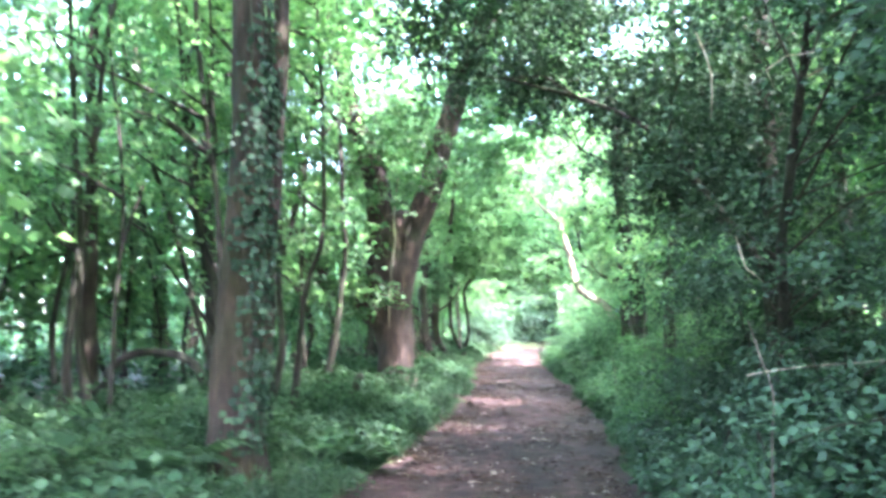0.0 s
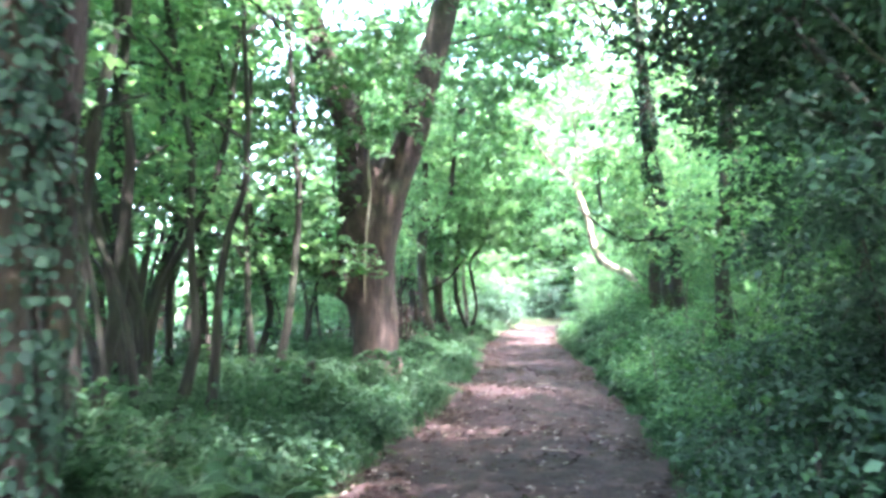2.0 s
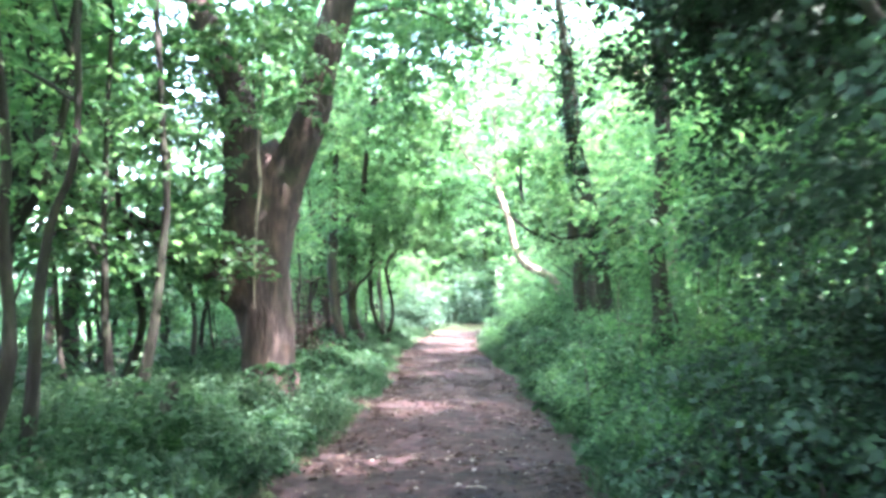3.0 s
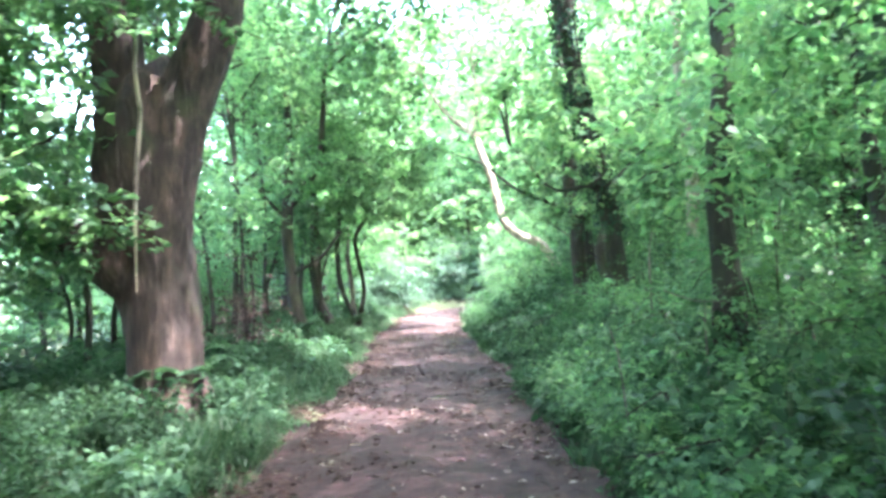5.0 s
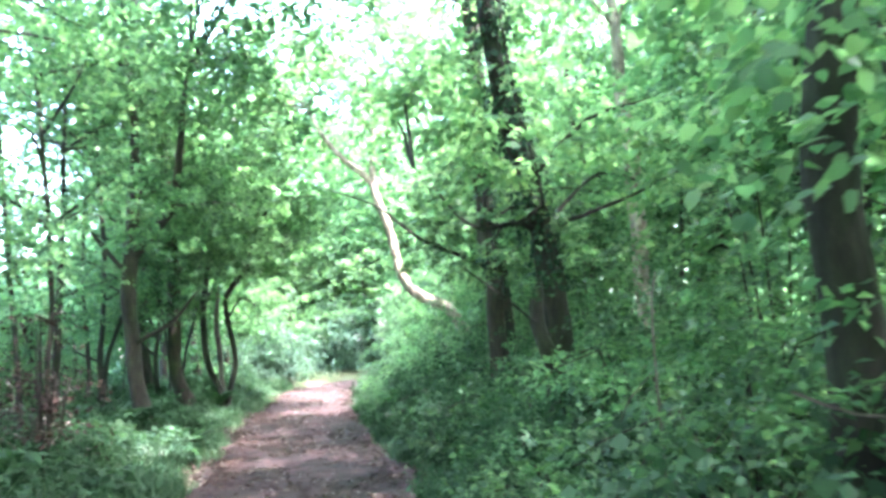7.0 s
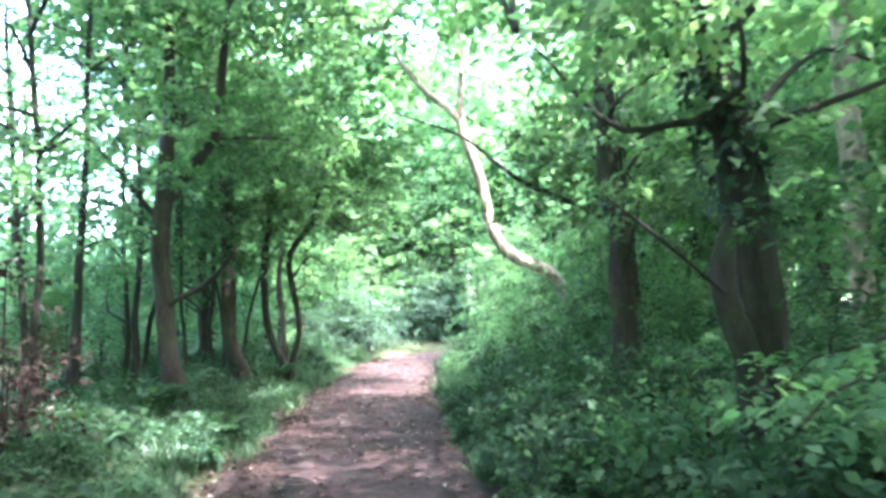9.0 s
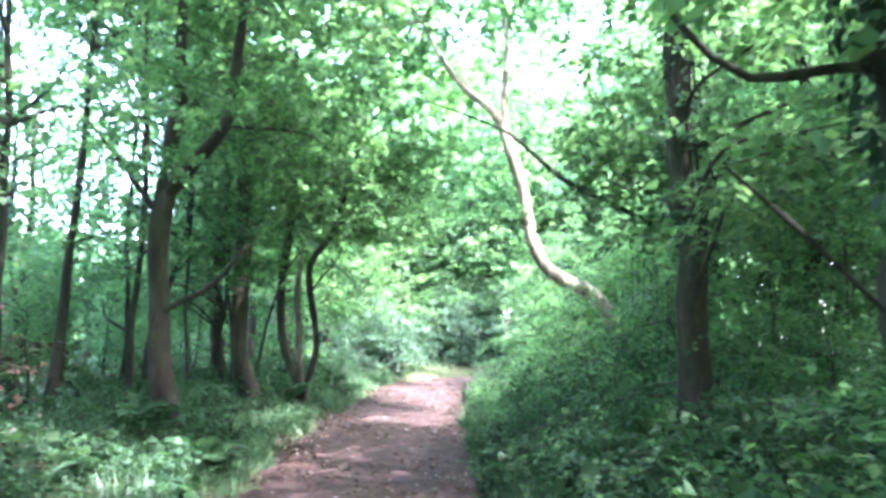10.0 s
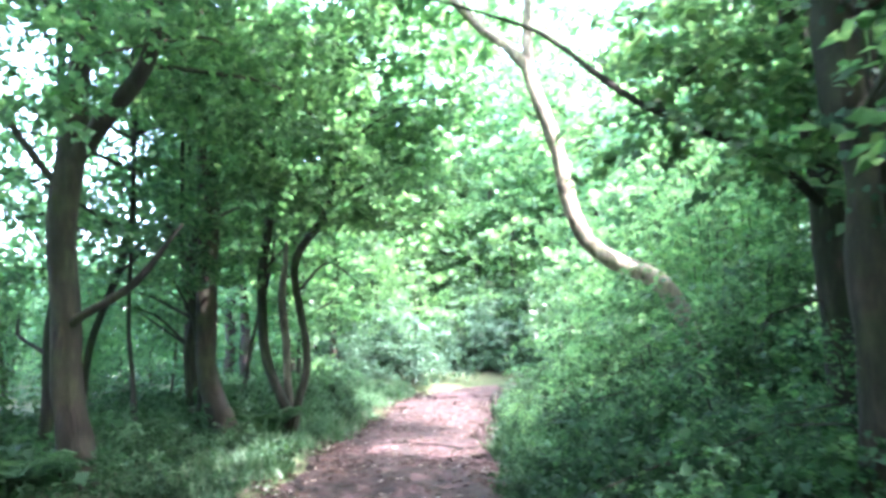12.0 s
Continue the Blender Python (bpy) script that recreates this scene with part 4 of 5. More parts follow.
def ivy(label, spine, lo, hi, rad, n, seed, spread=1.0, face=-0.9):
    r = np.random.RandomState(seed)
    sp = spline(np.array(spine, float), 0.05)
    sp = sp[(sp[:, 2] > lo) & (sp[:, 2] < hi)]
    k = r.randint(0, len(sp), n)
    a = face + np.clip(r.normal(0, 1.1 * spread, n), -2.2 * spread, 2.2 * spread) + 0.35 * np.sin(sp[k][:, 2] * 2.6 + seed)
    out = np.column_stack([np.cos(a), np.sin(a), np.zeros(n)])
    p = sp[k] + out * (rad + r.uniform(0.0, 0.1, n)[:, None])
    dd = np.column_stack([r.normal(0, 0.5, n), r.normal(0, 0.5, n), -np.ones(n)]) + out * 0.5
    dd /= np.linalg.norm(dd, axis=1)[:, None]
    nor = out + r.normal(0, 0.35, (n, 3))
    s = np.cross(dd, nor)
    s /= np.linalg.norm(s, axis=1)[:, None]
    nor = np.cross(s, dd)
    o = sp[0]
    t = root("ivy", *o, label, "ivy")
    ver, f = ovals(p, dd, s, nor, (0.06 * r.uniform(0.45, 1.35, n))[:, None], 0.46)
    part("leaves", mesh_from("leaves", ver - o, f, LEAF_IVY, False), t)
    for j in range(4):
        a0 = r.normal(face, 0.6)
        q = sp[::12] + np.column_stack([np.cos(a0 + 0.25 * np.sin(sp[::12, 2] * 2 + j)), np.sin(a0 + 0.25 * np.sin(sp[::12, 2] * 2 + j)), 0 * sp[::12, 2]]) * (rad + 0.01)
        part("stem", tube_mesh("stem", q - o, [0.012] * len(q), BARK_DARK, sides=5, step=0.25, seed=seed + j), t)


ivy("glossy ivy leaves climbing a mossy trunk", [(-2.66, 6.05, 0.1), (-2.62, 6.05, 1.4), (-2.6, 6.05, 2.33), (-2.58, 6.05, 3.3), (-2.62, 6.05, 4.2), (-2.7, 6.1, 7.5)], 0.5, 4.2, 0.18, 1700, 601, 0.6, -0.2)
ivy("sparse ivy leaves high on a mossy trunk", [(-2.62, 6.05, 1.4), (-2.6, 6.05, 2.33), (-2.58, 6.05, 3.3), (-2.62, 6.05, 4.2), (-2.7, 6.1, 7.5)], 2.6, 4.5, 0.17, 120, 604, 0.5, -0.2)
ivy("dark ivy wrapped round a leaning trunk", [(1.8, 17.4, 1.85), (1.7, 17.4, 2.45), (1.61, 17.4, 2.95), (1.48, 17.4, 3.6), (1.38, 17.4, 4.4), (1.2, 17.4, 8)], 1.9, 6.5, 0.125, 1700, 602, 2.0)
ivy("ivy creeping up a grey trunk", [(1.82, 21.35, 1.3), (1.8, 21.35, 1.9), (1.78, 21.35, 2.6), (1.74, 21.35, 3.2), (1.7, 21.35, 8)], 2.0, 5.5, 0.13, 500, 603, 1.2)

# ---- shrubs of the banks ----


def shrub(name, label, x, y, rx, ry, h, n, per, size, leaf, seed, group, base=0.15, canes=7, spray=0.3, shape=None):
    r = np.random.RandomState(seed)
    z = g(x, y)
    t = root(name, x, y, z - 0.03, label, "bush", group)
    v = r.normal(0, 1, (n, 3))
    v /= np.linalg.norm(v, axis=1)[:, None]
    v[:, 2] = np.abs(v[:, 2])
    cs = v * (0.45 + 0.62 * r.uniform(0, 1, n) ** 0.8)[:, None] * np.array([rx, ry, h - base]) * (1 + 0.55 * np.sin(v[:, :1] * 5 + seed) * np.sin(v[:, 1:2] * 4 + seed * 2))
    cs[:, 2] += base
    w = cs + np.array([x, y, z])
    dd = np.abs(off_track(w[:, 0], w[:, 1]))
    cs = cs[(dd > 1.15 + 0.3 * np.clip(cs[:, 2], 0, 2)) & ~open_to_sun(w, 1.6)]
    if len(cs) < 5:
        cs = np.array([(0, 0, 0.3)] * 5)
    lines = []
    for c in cs[r.permutation(len(cs))[:canes]]:
        lines.append(([(c[0] * 0.15, c[1] * 0.15, -0.05), (c[0] * 0.5, c[1] * 0.5, c[2] * 0.95 + 0.15), tuple(c), (c[0] * 1.2, c[1] * 1.2, c[2] * 0.85)], [0.011, 0.009, 0.006, 0.002]))
    for j, (pts, rad) in enumerate(lines):
        part("cane", tube_mesh("cane", pts, rad, BARK_BROWN, sides=4, step=0.3, seed=seed + j), t)
    rr = np.random.RandomState(seed + 1)
    p, d_, s_, n_, L, wd = leaf_arrays(cs, per, spray, 0.05, size, rr, up=0.9, width=0.32)
    wp = p + np.array([x, y, z])
    ok = (np.abs(off_track(wp[:, 0], wp[:, 1])) > 1.12 + 0.14 * wp[:, 2]) & (p[:, 2] > 0.02)
    ver, f = (shape or kites)(p[ok], d_[ok], s_[ok], n_[ok], L[ok], wd)
    part("leaves", mesh_from("leaves", ver, f, leaf, False), t)
    return t


r = np.random.RandomState(700)
k = 0
for y in np.arange(2.2, 31, 0.95):
    c = float(np.interp(y, CENTRE[:200, 1], CENTRE[:200, 0]))
    tall = float(np.interp(y, [2, 6, 10, 12, 16, 22, 27, 31], [0.9, 1.0, 1.0, 1.05, 0.95, 1.0, 1.05, 0.85]))
    # Beside the holly a darker leaf colour stands in for the shade.
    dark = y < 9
    for row, (dx, hh) in enumerate(((1.95 if y > 8 else 1.75, 0.45 if y > 8 else 0.55), (2.7, 0.95), (3.7, 1.15))):
        k += 1
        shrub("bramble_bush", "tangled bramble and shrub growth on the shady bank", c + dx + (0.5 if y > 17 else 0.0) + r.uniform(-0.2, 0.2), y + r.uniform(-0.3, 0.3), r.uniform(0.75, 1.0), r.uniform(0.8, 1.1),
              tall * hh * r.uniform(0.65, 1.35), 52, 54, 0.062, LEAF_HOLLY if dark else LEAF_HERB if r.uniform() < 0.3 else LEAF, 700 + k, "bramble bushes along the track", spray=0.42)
for i, (x, y, rx, ry, h, n) in enumerate([(2.3, 25.4, 1.1, 1.3, 1.9, 120), (2.4, 27.8, 1.3, 1.3, 3.6, 170), (1.6, 29.2, 1.1, 1.2, 2.9, 130), (1.4, 31.5, 1.1, 1.3, 2.4, 120), (2.8, 31.0, 1.6, 1.6, 4.2, 170),
                                          (0.9, 34.0, 1.2, 1.2, 3.0, 120), (2.6, 34.5, 1.6, 1.6, 4.5, 160), (3.2, 28.5, 1.4, 1.5, 4.4, 170), (4.2, 25.2, 1.4, 1.5, 3.6, 130), (3.0, 15.5, 1.0, 1.2, 2.0, 80), (3.4, 18.0, 1.0, 1.2, 2.2, 80), (3.2, 21.5, 1.0, 1.2, 2.4, 80)]):
    shrub("hawthorn_shrub", "tall leafy shrub filling the edge of the wood", x, y, rx, ry, h, n, 60, 0.085 if i < 9 else 0.07, LEAF_LIGHT if i % 2 else LEAF, 900 + i, "tall shrubs", canes=14, spray=0.5)
for i, (x, y, rx, ry, h, n) in enumerate([(-3.75, 19.2, 0.55, 0.6, 1.9, 60), (-4.5, 18.6, 0.6, 0.6, 1.6, 50), (-4.3, 20.4, 0.5, 0.6, 1.3, 40)]):
    shrub("dead_bramble_tangle", "dry brown tangle of dead brambles beside the track", x, y, rx, ry, h, n, 16, 0.07, LITTER, 940 + i, "dead bramble tangles", canes=15, spray=0.3)
for i, (x, y, rx, ry, h, n) in enumerate([(-3.2, 37.6, 2.2, 1.3, 2.2, 380), (-4.8, 37.6, 1.3, 1.2, 1.4, 130), (-1.9, 41.0, 1.6, 1.0, 1.8, 200), (-0.3, 42.0, 1.4, 1.0, 1.6, 150), (-5.6, 40, 1.6, 1.4, 2.4, 150), (-3.2, 42, 2.2, 1.4, 3.0, 200), (0.4, 43, 1.7, 1.4, 3.6, 180), (-6.4, 35.5, 1.3, 1.3, 1.6, 110)]):
    shrub("bramble_mound", "rounded pale green bramble mound at the bend of the track", x, y, rx, ry, h, n, 46, 0.09, LEAF_BRAMBLE if i < 4 else LEAF, 950 + i, "bramble mounds at the bend", canes=14, spray=0.34)

for i in range(15):
    shrub("field_hedge", "leafy green hedge at the field edge of the wood", -17.5 + math.sin(i * 1.7), -4 + i * 3.6, 2.1, 2.3, 2.3 + 0.5 * math.sin(i * 2.3), 90, 26, 0.24, LEAF if i % 2 else LEAF_LIGHT, 980 + i, "hedge bushes", canes=8, spray=0.7)

for i in range(13):
    shrub("field_hedge", "tall leafy hedge closing the far side of the wood", 17.5 + math.sin(i * 2.1), -6 + i * 4.0, 2.3, 2.5, 3.6 + 0.7 * math.sin(i * 1.9), 110, 22, 0.28, LEAF if i % 2 else LEAF_LIGHT, 1000 + i, "hedge bushes", canes=8, spray=0.8)

for i in range(7):
    shrub("field_hedge", "tall leafy hedge closing the far side of the wood", 8 + 2.5 * i, 54 - 1.6 * i, 2.3, 2.0, 4.6 + 0.6 * math.sin(i * 2.3), 110, 22, 0.3, LEAF if i % 2 else LEAF_LIGHT, 1020 + i, "hedge bushes", canes=8, spray=0.8)

for i in range(8):
    shrub("field_hedge", "leafy green hedge behind the bend of the track", -4.5 - 2.3 * i, 53 - 1.1 * i, 2.1, 1.8, 3.8 + 0.6 * math.sin(i * 1.7), 110, 22, 0.28, LEAF if i % 2 else LEAF_LIGHT, 1040 + i, "hedge bushes", canes=8, spray=0.8)

# Bushes with dark leaves, added to give the shaded hollow behind the bend.
for i, (x, y, h) in enumerate([(-1.0, 41.8, 3.0), (-2.2, 42.6, 3.3)]):
    shrub("holly_bush", "dark-leaved bush added for the shaded hollow behind the bend", x, y, 1.1, 0.9, h, 130, 44, 0.08, LEAF_HOLLY, 970 + i, "dark bushes at the bend", canes=8, spray=0.34)

# ---- herbs and ferns of the left bank ----


def herb_kind(name, label, seed, h, spread, stems, per, size):
    r = np.random.RandomState(seed)
    t = root(name, 0, 0, 0, label, "plant", "bank herbs")
    lines, cs = [], []
    for _ in range(stems):
        a, q = r.uniform(0, 6.28), r.uniform(0.2, 1) * spread
        top = np.array([q * np.cos(a), q * np.sin(a), h * r.uniform(0.6, 1.1)])
        lines.append(([(top[0] * 0.2, top[1] * 0.2, -0.05), (top[0] * 0.55, top[1] * 0.55, top[2] * 0.7), tuple(top)], [0.005, 0.004, 0.002]))
        cs += [top * f for f in (0.5, 0.75, 1.0)]
    part("greenery_base", joined_tubes("greenery_base", lines, GRASS, sides=4, step=0.15, seed=seed), t, kind="stuff")
    part("leaves", leaf_mesh("leaves", np.array(cs), per, 0.13, 0.02, size, LEAF_HERB, seed + 1, free=False, width=0.36, shape=ovals if size > 0.1 else kites), t)
    return t


def fern_kind(seed):
    r = np.random.RandomState(seed)
    t = root("fern", 0, 0, 0, "green fern with arching feathery fronds", "plant", "bank ferns")
    for j in range(9):
        a = j * 2.4 + r.uniform(-0.3, 0.3)
        L = r.uniform(0.35, 0.6)
        s = np.linspace(0.12, 1, 26)
        rr = L * s
        z = 0.62 * L * np.sin(s * 2.1)
        mid = np.column_stack([rr * np.cos(a), rr * np.sin(a), z])
        n = len(s)
        side = np.array([-np.sin(a), np.cos(a), 0])
        ver, dirs = [], []
        p = np.vstack([mid, mid])
        d_ = np.vstack([np.tile(side, (n, 1)), np.tile(-side, (n, 1))]) + np.array([np.cos(a), np.sin(a), -0.25]) * 0.35
        d_ /= np.linalg.norm(d_, axis=1)[:, None]
        nor = np.tile(np.array([0, 0, 1.0]), (2 * n, 1)) + r.normal(0, 0.2, (2 * n, 3))
        ss = np.cross(d_, nor)
        ss /= np.linalg.norm(ss, axis=1)[:, None]
        ln = np.tile(0.17 * np.sin(np.clip(s * 3.0, 0.25, 2.95)) + 0.02, 2)[:, None]
        v, f = kites(p, d_, ss, np.cross(ss, d_), ln, 0.14)
        part("frond", mesh_from("frond", v, f, LEAF_HERB, False), t)
    return t


HERBS = [herb_kind("nettle_clump", "clump of leafy green nettles on the bank", 801, 0.42, 0.28, 13, 11, 0.06),
         herb_kind("bank_herb", "low leafy woodland herb on the bank", 802, 0.26, 0.32, 14, 11, 0.056),
         herb_kind("dock_plant", "broad leaved green plant beside the track", 803, 0.34, 0.22, 8, 7, 0.13), fern_kind(804)]
spots = []
r = np.random.RandomState(820)
for _ in range(4000):
    if len(spots) >= 350:
        break
    y = r.uniform(1.5, 33)
    c = float(np.interp(y, CENTRE[:200, 1], CENTRE[:200, 0]))
    right = r.uniform() < 0.22
    dx = (1.25 + abs(r.normal(0, 0.35))) if right else -(1.42 + r.uniform(0, 1) ** 1.5 * 3.6)
    if y > 12 and not right and r.uniform() < 0.5:
        continue
    if all((c + dx - a) ** 2 + (y - b) ** 2 > 0.30 ** 2 for a, b in spots):
        spots.append((c + dx, y))
for i, (x, y) in enumerate(spots):
    kind = HERBS[r.choice(4, p=(0.36, 0.42, 0.13, 0.09))]
    m = pose(x, y, g(x, y) - 0.02, r.uniform(-8, 8), r.uniform(-8, 8), r.uniform(0, 360))
    c = copy_thing(kind, m)
    sc = r.uniform(0.75, 1.3) * (0.75 if abs(off_track(x, y)[0]) < 1.7 else 1.0)
    c.scale = (sc, sc, sc)
for i in range(44):
    y = 11.0 + 0.34 * i + r.uniform(-0.3, 0.3)
    x = float(np.interp(y, CENTRE[:200, 1], CENTRE[:200, 0])) + r.uniform(1.5, 2.5)
    c = copy_thing(HERBS[i % 2], pose(x, y, g(x, y) - 0.02, r.uniform(-8, 8), r.uniform(-8, 8), r.uniform(0, 360)))
    c.scale = (1.3, 1.3, r.uniform(1.3, 1.8))
for i, (x, y) in enumerate([(-2.3, 4.2), (-2.5, 3.4), (-2.2, 7.6), (-2.9, 5.1)]):
    HERBS[i].matrix_world = pose(x, y, g(x, y) - 0.02)

# ---- leafy floor of the wood ----
r = np.random.RandomState(840)
n = 1500
cx, cy = np.where(r.uniform(0, 1, n) < 0.6, r.uniform(-16, -3.4, n), r.uniform(3.5, 12, n)), r.uniform(-4, 46, n)
keep = np.abs(off_track(cx, cy)) > 2.6
cx, cy = cx[keep], cy[keep]
cs = np.column_stack([cx, cy, land(cx, cy) + 0.22 + 0.25 * r.uniform(0, 1, len(cx))])
tagged(new("ground_cover", leaf_mesh("ground_cover", cs, 24, 0.75, 0.1, 0.16, LEAF_HERB, 841, free=False)), "low leafy green plants covering the woodland floor", "plants", kind="stuff")

# ---- low leafy growth on the banks ----
r = np.random.RandomState(845)
n = 5600
cy = r.uniform(1.0, 36, n)
far = r.uniform(0, 1, n) ** 1.3
left = r.uniform(0, 1, n) < 0.78
cx = np.interp(cy, CENTRE[:200, 1], CENTRE[:200, 0]) + np.where(left, -(1.55 + 3.6 * far), 1.35 + 1.0 * far)
rise = np.where(left, 1.0, 0.6) * smooth(far / 0.35) * (0.16 + 0.34 * (0.5 + 0.5 * wave(cx, cy, 2.7, 0.9)))
cs = np.column_stack([cx, cy, land(cx, cy) + 0.05 + rise * r.uniform(0.35, 1.0, n)])
tagged(new("bank_growth", leaf_mesh("bank_growth", cs, 40, 0.2, 0.03, 0.046, LEAF_HERB, 846, free=False, droop=0.35, width=0.36)), "soft low green herbs and nettles covering the banks", "plants", kind="stuff")

# ---- grass ----
r = np.random.RandomState(850)
n = 125000
y = r.uniform(0.5, 37, n)
c = np.interp(y, CENTRE[:200, 1], CENTRE[:200, 0])
left = r.uniform(0, 1, n) < 0.7
edge = np.interp(y, [0, 7, 11, 20, 30], [0.34, 0.34, 0.2, 0.1, 0])
dx = np.where(left, -(1.05 + edge + r.exponential(0.75, n)), 1.12 + r.exponential(0.35, n))
x = c + dx
thin = np.clip((np.abs(dx) - 1.08 - np.where(left, edge, 0) - 0.3 * wave(x, y, 2.3, 1.3) - 0.14 * wave(x, y, 6.1, 0.4)) / 0.4, 0.04, 1)
keep = (r.uniform(0, 1, n) < thin) & (np.abs(dx) < 5.5)
x, y, dx, thin = x[keep], y[keep], dx[keep], thin[keep]
n = len(x)
z = land(x, y) - 0.01
tuft = 0.5 + 0.5 * wave(x, y, 3.1, 0.7) + 0.35 * wave(x, y, 8.3, 2.1)
hgt = (0.08 + 0.26 * r.uniform(0, 1, n) ** 1.5) * (0.5 + 0.5 * thin) * np.clip(0.45 + 0.95 * tuft, 0.3, 1.6) * np.where(np.abs(dx) < 1.9, 0.9, 0.55)
a = r.uniform(0, 6.28, n)
d_ = np.column_stack([np.cos(a) * 0.5, np.sin(a) * 0.5, np.ones(n)]) + r.normal(0, 0.2, (n, 3))
d_ /= np.linalg.norm(d_, axis=1)[:, None]
nor = np.column_stack([np.cos(a + 3.14), np.sin(a + 3.14), 0.4 * np.ones(n)])
s_ = np.cross(d_, nor)
s_ /= np.linalg.norm(s_, axis=1)[:, None]
ver, f = kites(np.column_stack([x, y, z]), d_, s_, np.cross(s_, d_), hgt[:, None], 0.045)
tagged(new("grass", mesh_from("grass", ver, f, GRASS, False)), "fresh green grass along the edges of the track", "grass", kind="stuff")

# ---- litter on the track ----
r = np.random.RandomState(870)
n = 46000
y = r.uniform(0.5, 37, n)
c = np.interp(y, CENTRE[:200, 1], CENTRE[:200, 0])
dx = np.where(r.uniform(0, 1, n) < 0.42, r.uniform(-1.2, 1.15, n), np.where(r.uniform(0, 1, n) < 0.75, -1.28 + r.normal(0, 0.26, n), 1.15 + r.normal(0, 0.18, n)))
x = c + dx
keep = r.uniform(0, 1, n) < np.clip(0.5 + 0.9 * wave(x, y, 3.3, 0.6) + 0.5 * wave(x, y, 9.1, 2.2), 0.12, 1)
x, y, dx = x[keep], y[keep], dx[keep]
n = len(x)
a = r.uniform(0, 6.28, n)
d_ = np.column_stack([np.cos(a), np.sin(a), r.normal(0, 0.12, n)])
nor = np.column_stack([r.normal(0, 0.25, n), r.normal(0, 0.25, n), np.ones(n)])
s_ = np.cross(d_, nor)
s_ /= np.linalg.norm(s_, axis=1)[:, None]
ver, f = kites(np.column_stack([x, y, np.where((dx < -1.12) | (dx > 1.1), land(x, y) + 0.02, track_z(x, y)) + 0.012 - 0.025 * np.exp(-((np.abs(dx) / 1.15 - 0.5) / 0.16) ** 2) + 0.012]), d_, s_, np.cross(s_, d_), (0.062 * r.uniform(0.4, 1.4, n))[:, None], 0.26)
tagged(new("leaf_litter", mesh_from("leaf_litter", ver, f, LITTER, False)), "dry brown leaf litter scattered over the track", "leaf litter", kind="stuff")
for i in range(36):
    y = r.uniform(3, 33)
    x = float(np.interp(y, CENTRE[:200, 1], CENTRE[:200, 0])) + r.uniform(-1.1, 1.1)
    a, L = r.uniform(0, 6.28), r.uniform(0.08, 0.3)
    zz = float(track_z(np.array([x]), np.array([y]))[0]) + 0.012
    ob = new("fallen_twig", tube_mesh("fallen_twig", [(0, 0, 0), (L * 0.5 * math.cos(a), L * 0.5 * math.sin(a), 0.008), (L * math.cos(a + 0.2), L * math.sin(a + 0.2), 0)], [0.006, 0.006, 0.003], BARK_PALE if i % 2 else BARK_BROWN, sides=5, step=0.05))
    ob.matrix_world = pose(x, y, zz)
    tagged(ob, "small fallen twig lying on the track", "twig", "fallen twigs")

# ---- stones in the track ----
r = np.random.RandomState(880)


def stone_mesh(seed):
    rr = np.random.RandomState(seed)
    bm = bmesh.new()
    bmesh.ops.create_icosphere(bm, subdivisions=1, radius=0.5)
    for v in bm.verts:
        v.co *= rr.uniform(0.75, 1.15)
        v.co.z *= 0.55
    me = bpy.data.meshes.new("stone")
    bm.to_mesh(me)
    bm.free()
    me.materials.append(BARK_GREY)
    return me


STONES = [stone_mesh(880 + i) for i in range(4)]
for i in range(70):
    y = r.uniform(3, 33)
    x = float(np.interp(y, CENTRE[:200, 1], CENTRE[:200, 0])) + r.uniform(-1.0, 1.0)
    sc = r.uniform(0.025, 0.065)
    ob = new("stone", STONES[i % 4])
    ob.matrix_world = pose(x, y, float(track_z(x, y)) - 0.004, 0, 0, r.uniform(0, 360))
    ob.scale = (sc, sc, sc)
    tagged(ob, "small pale stone half sunk in the trodden earth", "stone", "stones in the track")

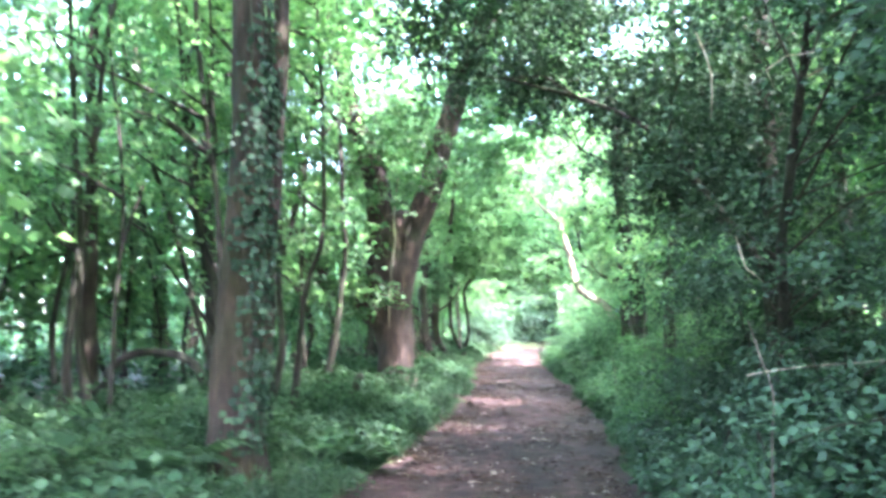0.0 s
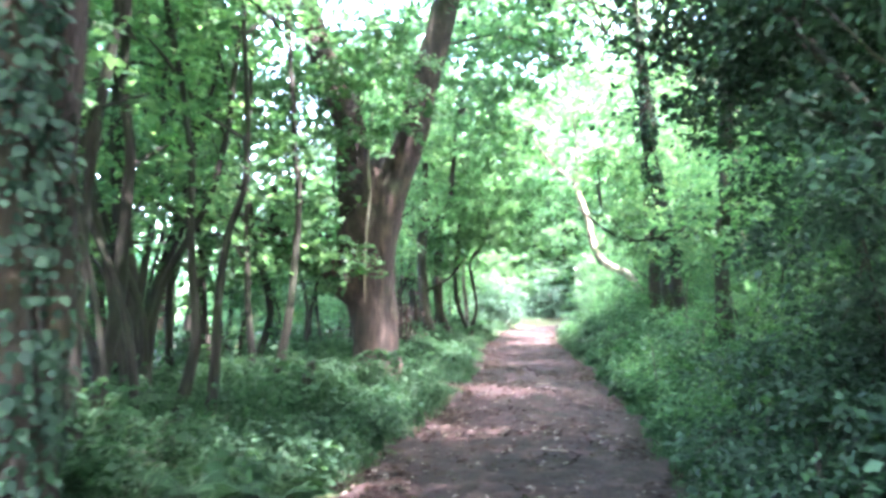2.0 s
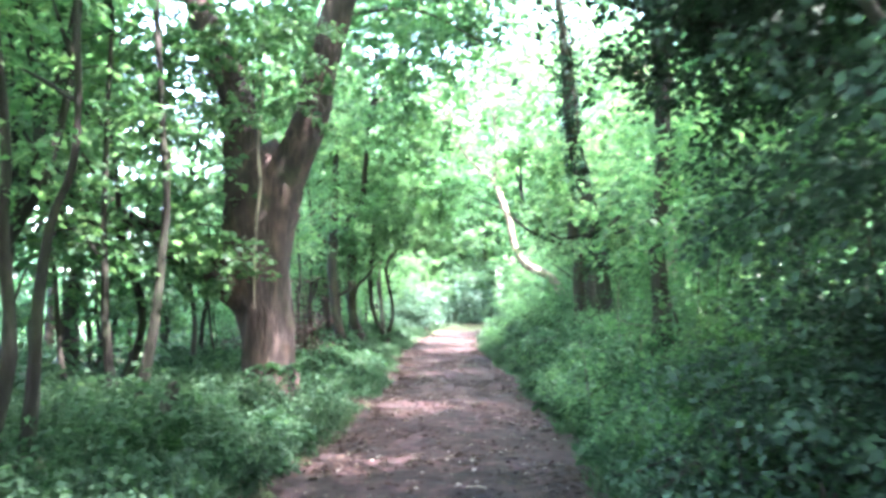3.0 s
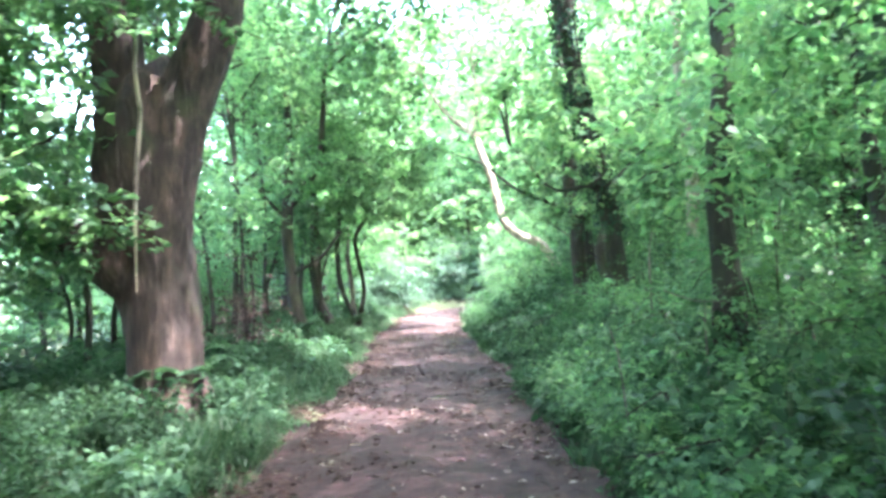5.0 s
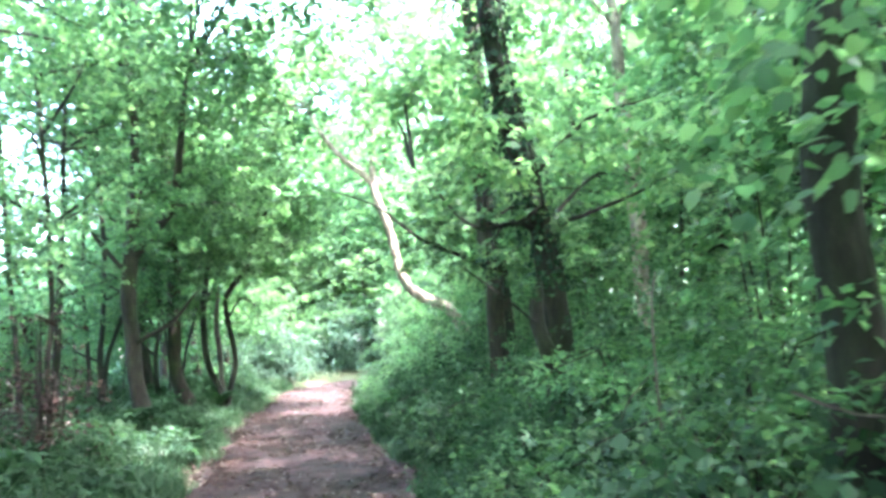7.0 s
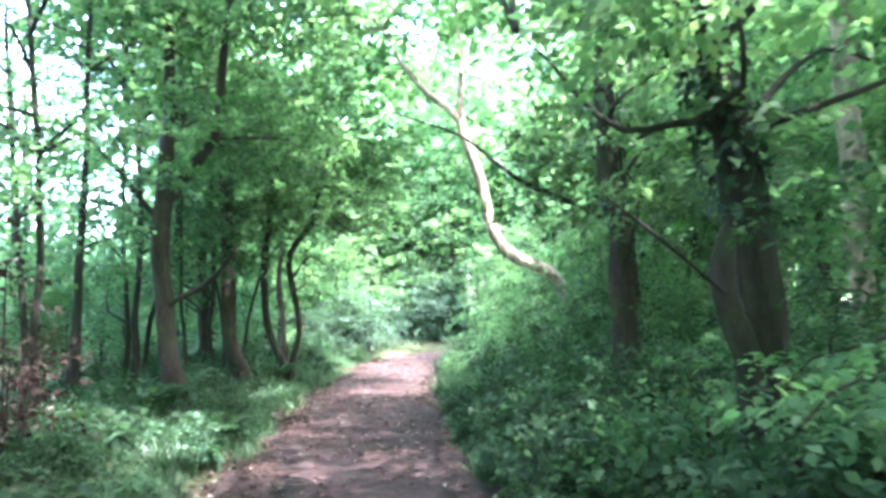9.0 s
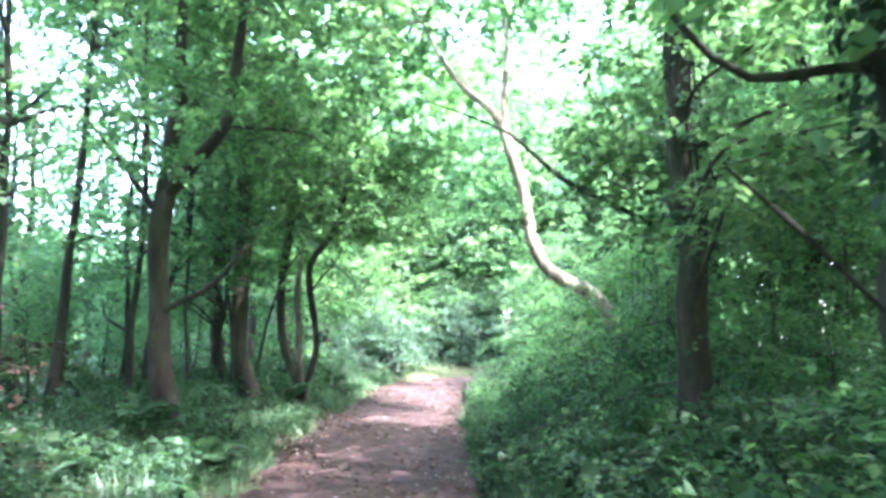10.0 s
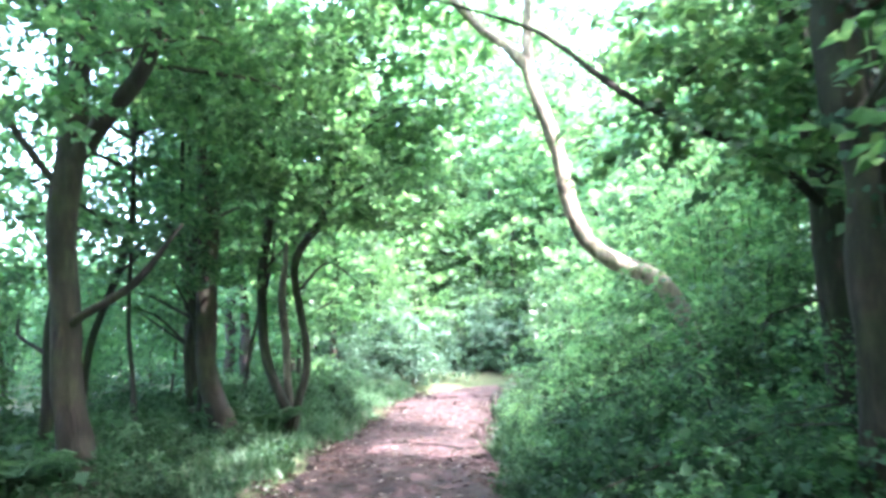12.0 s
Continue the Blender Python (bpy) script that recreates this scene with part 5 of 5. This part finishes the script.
# ---- dead sticks and fallen boughs ----
STICKS = [
    ("dead_stick", "pale dead twig hanging in the dark holly", [(0.62, 3.4, 2.79), (0.68, 3.4, 2.6), (0.67, 3.4, 2.4)], 0.006),
    ("dead_stick", "curled pale dead twig in the dark holly", [(1.3, 4.0, 2.88), (1.17, 4.0, 2.87), (1.07, 4.0, 2.8), (1.11, 4.0, 2.69)], 0.007),
    ("dead_stick", "pale bent twig on the edge of the holly", [(1.0, 4.5, 2.0), (1.05, 4.5, 1.82), (1.14, 4.5, 1.74)], 0.007),
    ("dead_stick", "long pale twig lying across the holly", [(0.96, 4.2, 1.24), (1.18, 4.2, 1.28), (1.66, 4.25, 1.32)], 0.007),
    ("dead_stick", "upright grey stick rising from the brambles", [(1.07, 4.2, 0.3), (1.07, 4.2, 0.85), (1.09, 4.2, 1.14), (1.04, 4.2, 1.31), (0.98, 4.2, 1.52)], 0.009),
    ("dead_stick", "pale broken stick standing in the shrubs", [(1.48, 13.9, 0.4), (1.49, 13.9, 1.43), (1.55, 13.95, 1.72)], 0.012),
    ("dead_stick", "pale dead twig lying over the brambles", [(1.16, 12.0, 1.23), (1.33, 12.0, 1.16), (1.6, 12.05, 1.13)], 0.008),
    ("dead_stick", "short pale stick standing by a dark trunk", [(1.4, 12.0, 0.4), (1.4, 12.0, 0.98), (1.41, 12.0, 1.15)], 0.01),
    ("dead_stick", "pale slanting stick at the edge of the brambles", [(0.85, 11.8, 0.35), (0.81, 11.8, 0.88), (0.77, 11.8, 1.03)], 0.009),
    ("dead_stick", "dark broken stick slanting up from the herbs", [(-5.3, 20.0, 0.35), (-5.03, 20.0, 0.63), (-4.76, 20.0, 0.79), (-4.42, 20.0, 1.01)], 0.03),
    ("dead_stick", "short dark side shoot on a coppice stem", [(-4.22, 9.0, 1.93), (-3.95, 9.0, 1.98), (-3.68, 9.0, 1.99)], 0.03),
    ("fallen_bough", "dark arching fallen bough in the undergrowth", [(-6.15, 9, 0.2), (-5.72, 9, 0.69), (-5.56, 9, 1.0), (-5.1, 9, 1.17), (-4.5, 9, 1.0), (-4.2, 9.1, 0.25)], 0.085),
    ("dead_bough", "dark bare bough slanting out of the shrubs", [(1.72, 17.3, 1.42), (1.4, 17.2, 1.7), (1.15, 17.1, 1.9), (0.9, 17, 2.08)], 0.018),
]
for name, label, pts, rad in STICKS:
    o = np.array(pts[0])
    ob = new(name, tube_mesh(name, np.array(pts) - o, [rad * 0.6] * (len(pts) - 1) + [rad * 0.3], BARK_DARK if "bough" in name or rad > 0.02 else (BARK_PALE if rad < 0.0075 else BARK_GREY), sides=7, step=0.08))
    ob.matrix_world = pose(*pts[0])
    tagged(ob, label, "branch")

post = root("marker_post", -0.72, 30.9, g(-0.72, 30.9) - 0.1, "short dark wooden post at the verge of the track", "post")
part("shaft", tube_mesh("shaft", [(0, 0, 0), (0.0, 0, 0.3), (0.01, 0, 0.55)], [0.06, 0.056, 0.054], BARK_DARK, sides=8, rough=0.04), post)
part("cap", tube_mesh("cap", [(0.01, 0, 0.55), (0.01, 0, 0.57), (0.01, 0, 0.6)], [0.062, 0.06, 0.03], BARK_DARK, sides=8, step=0.02, rough=0.02), post)
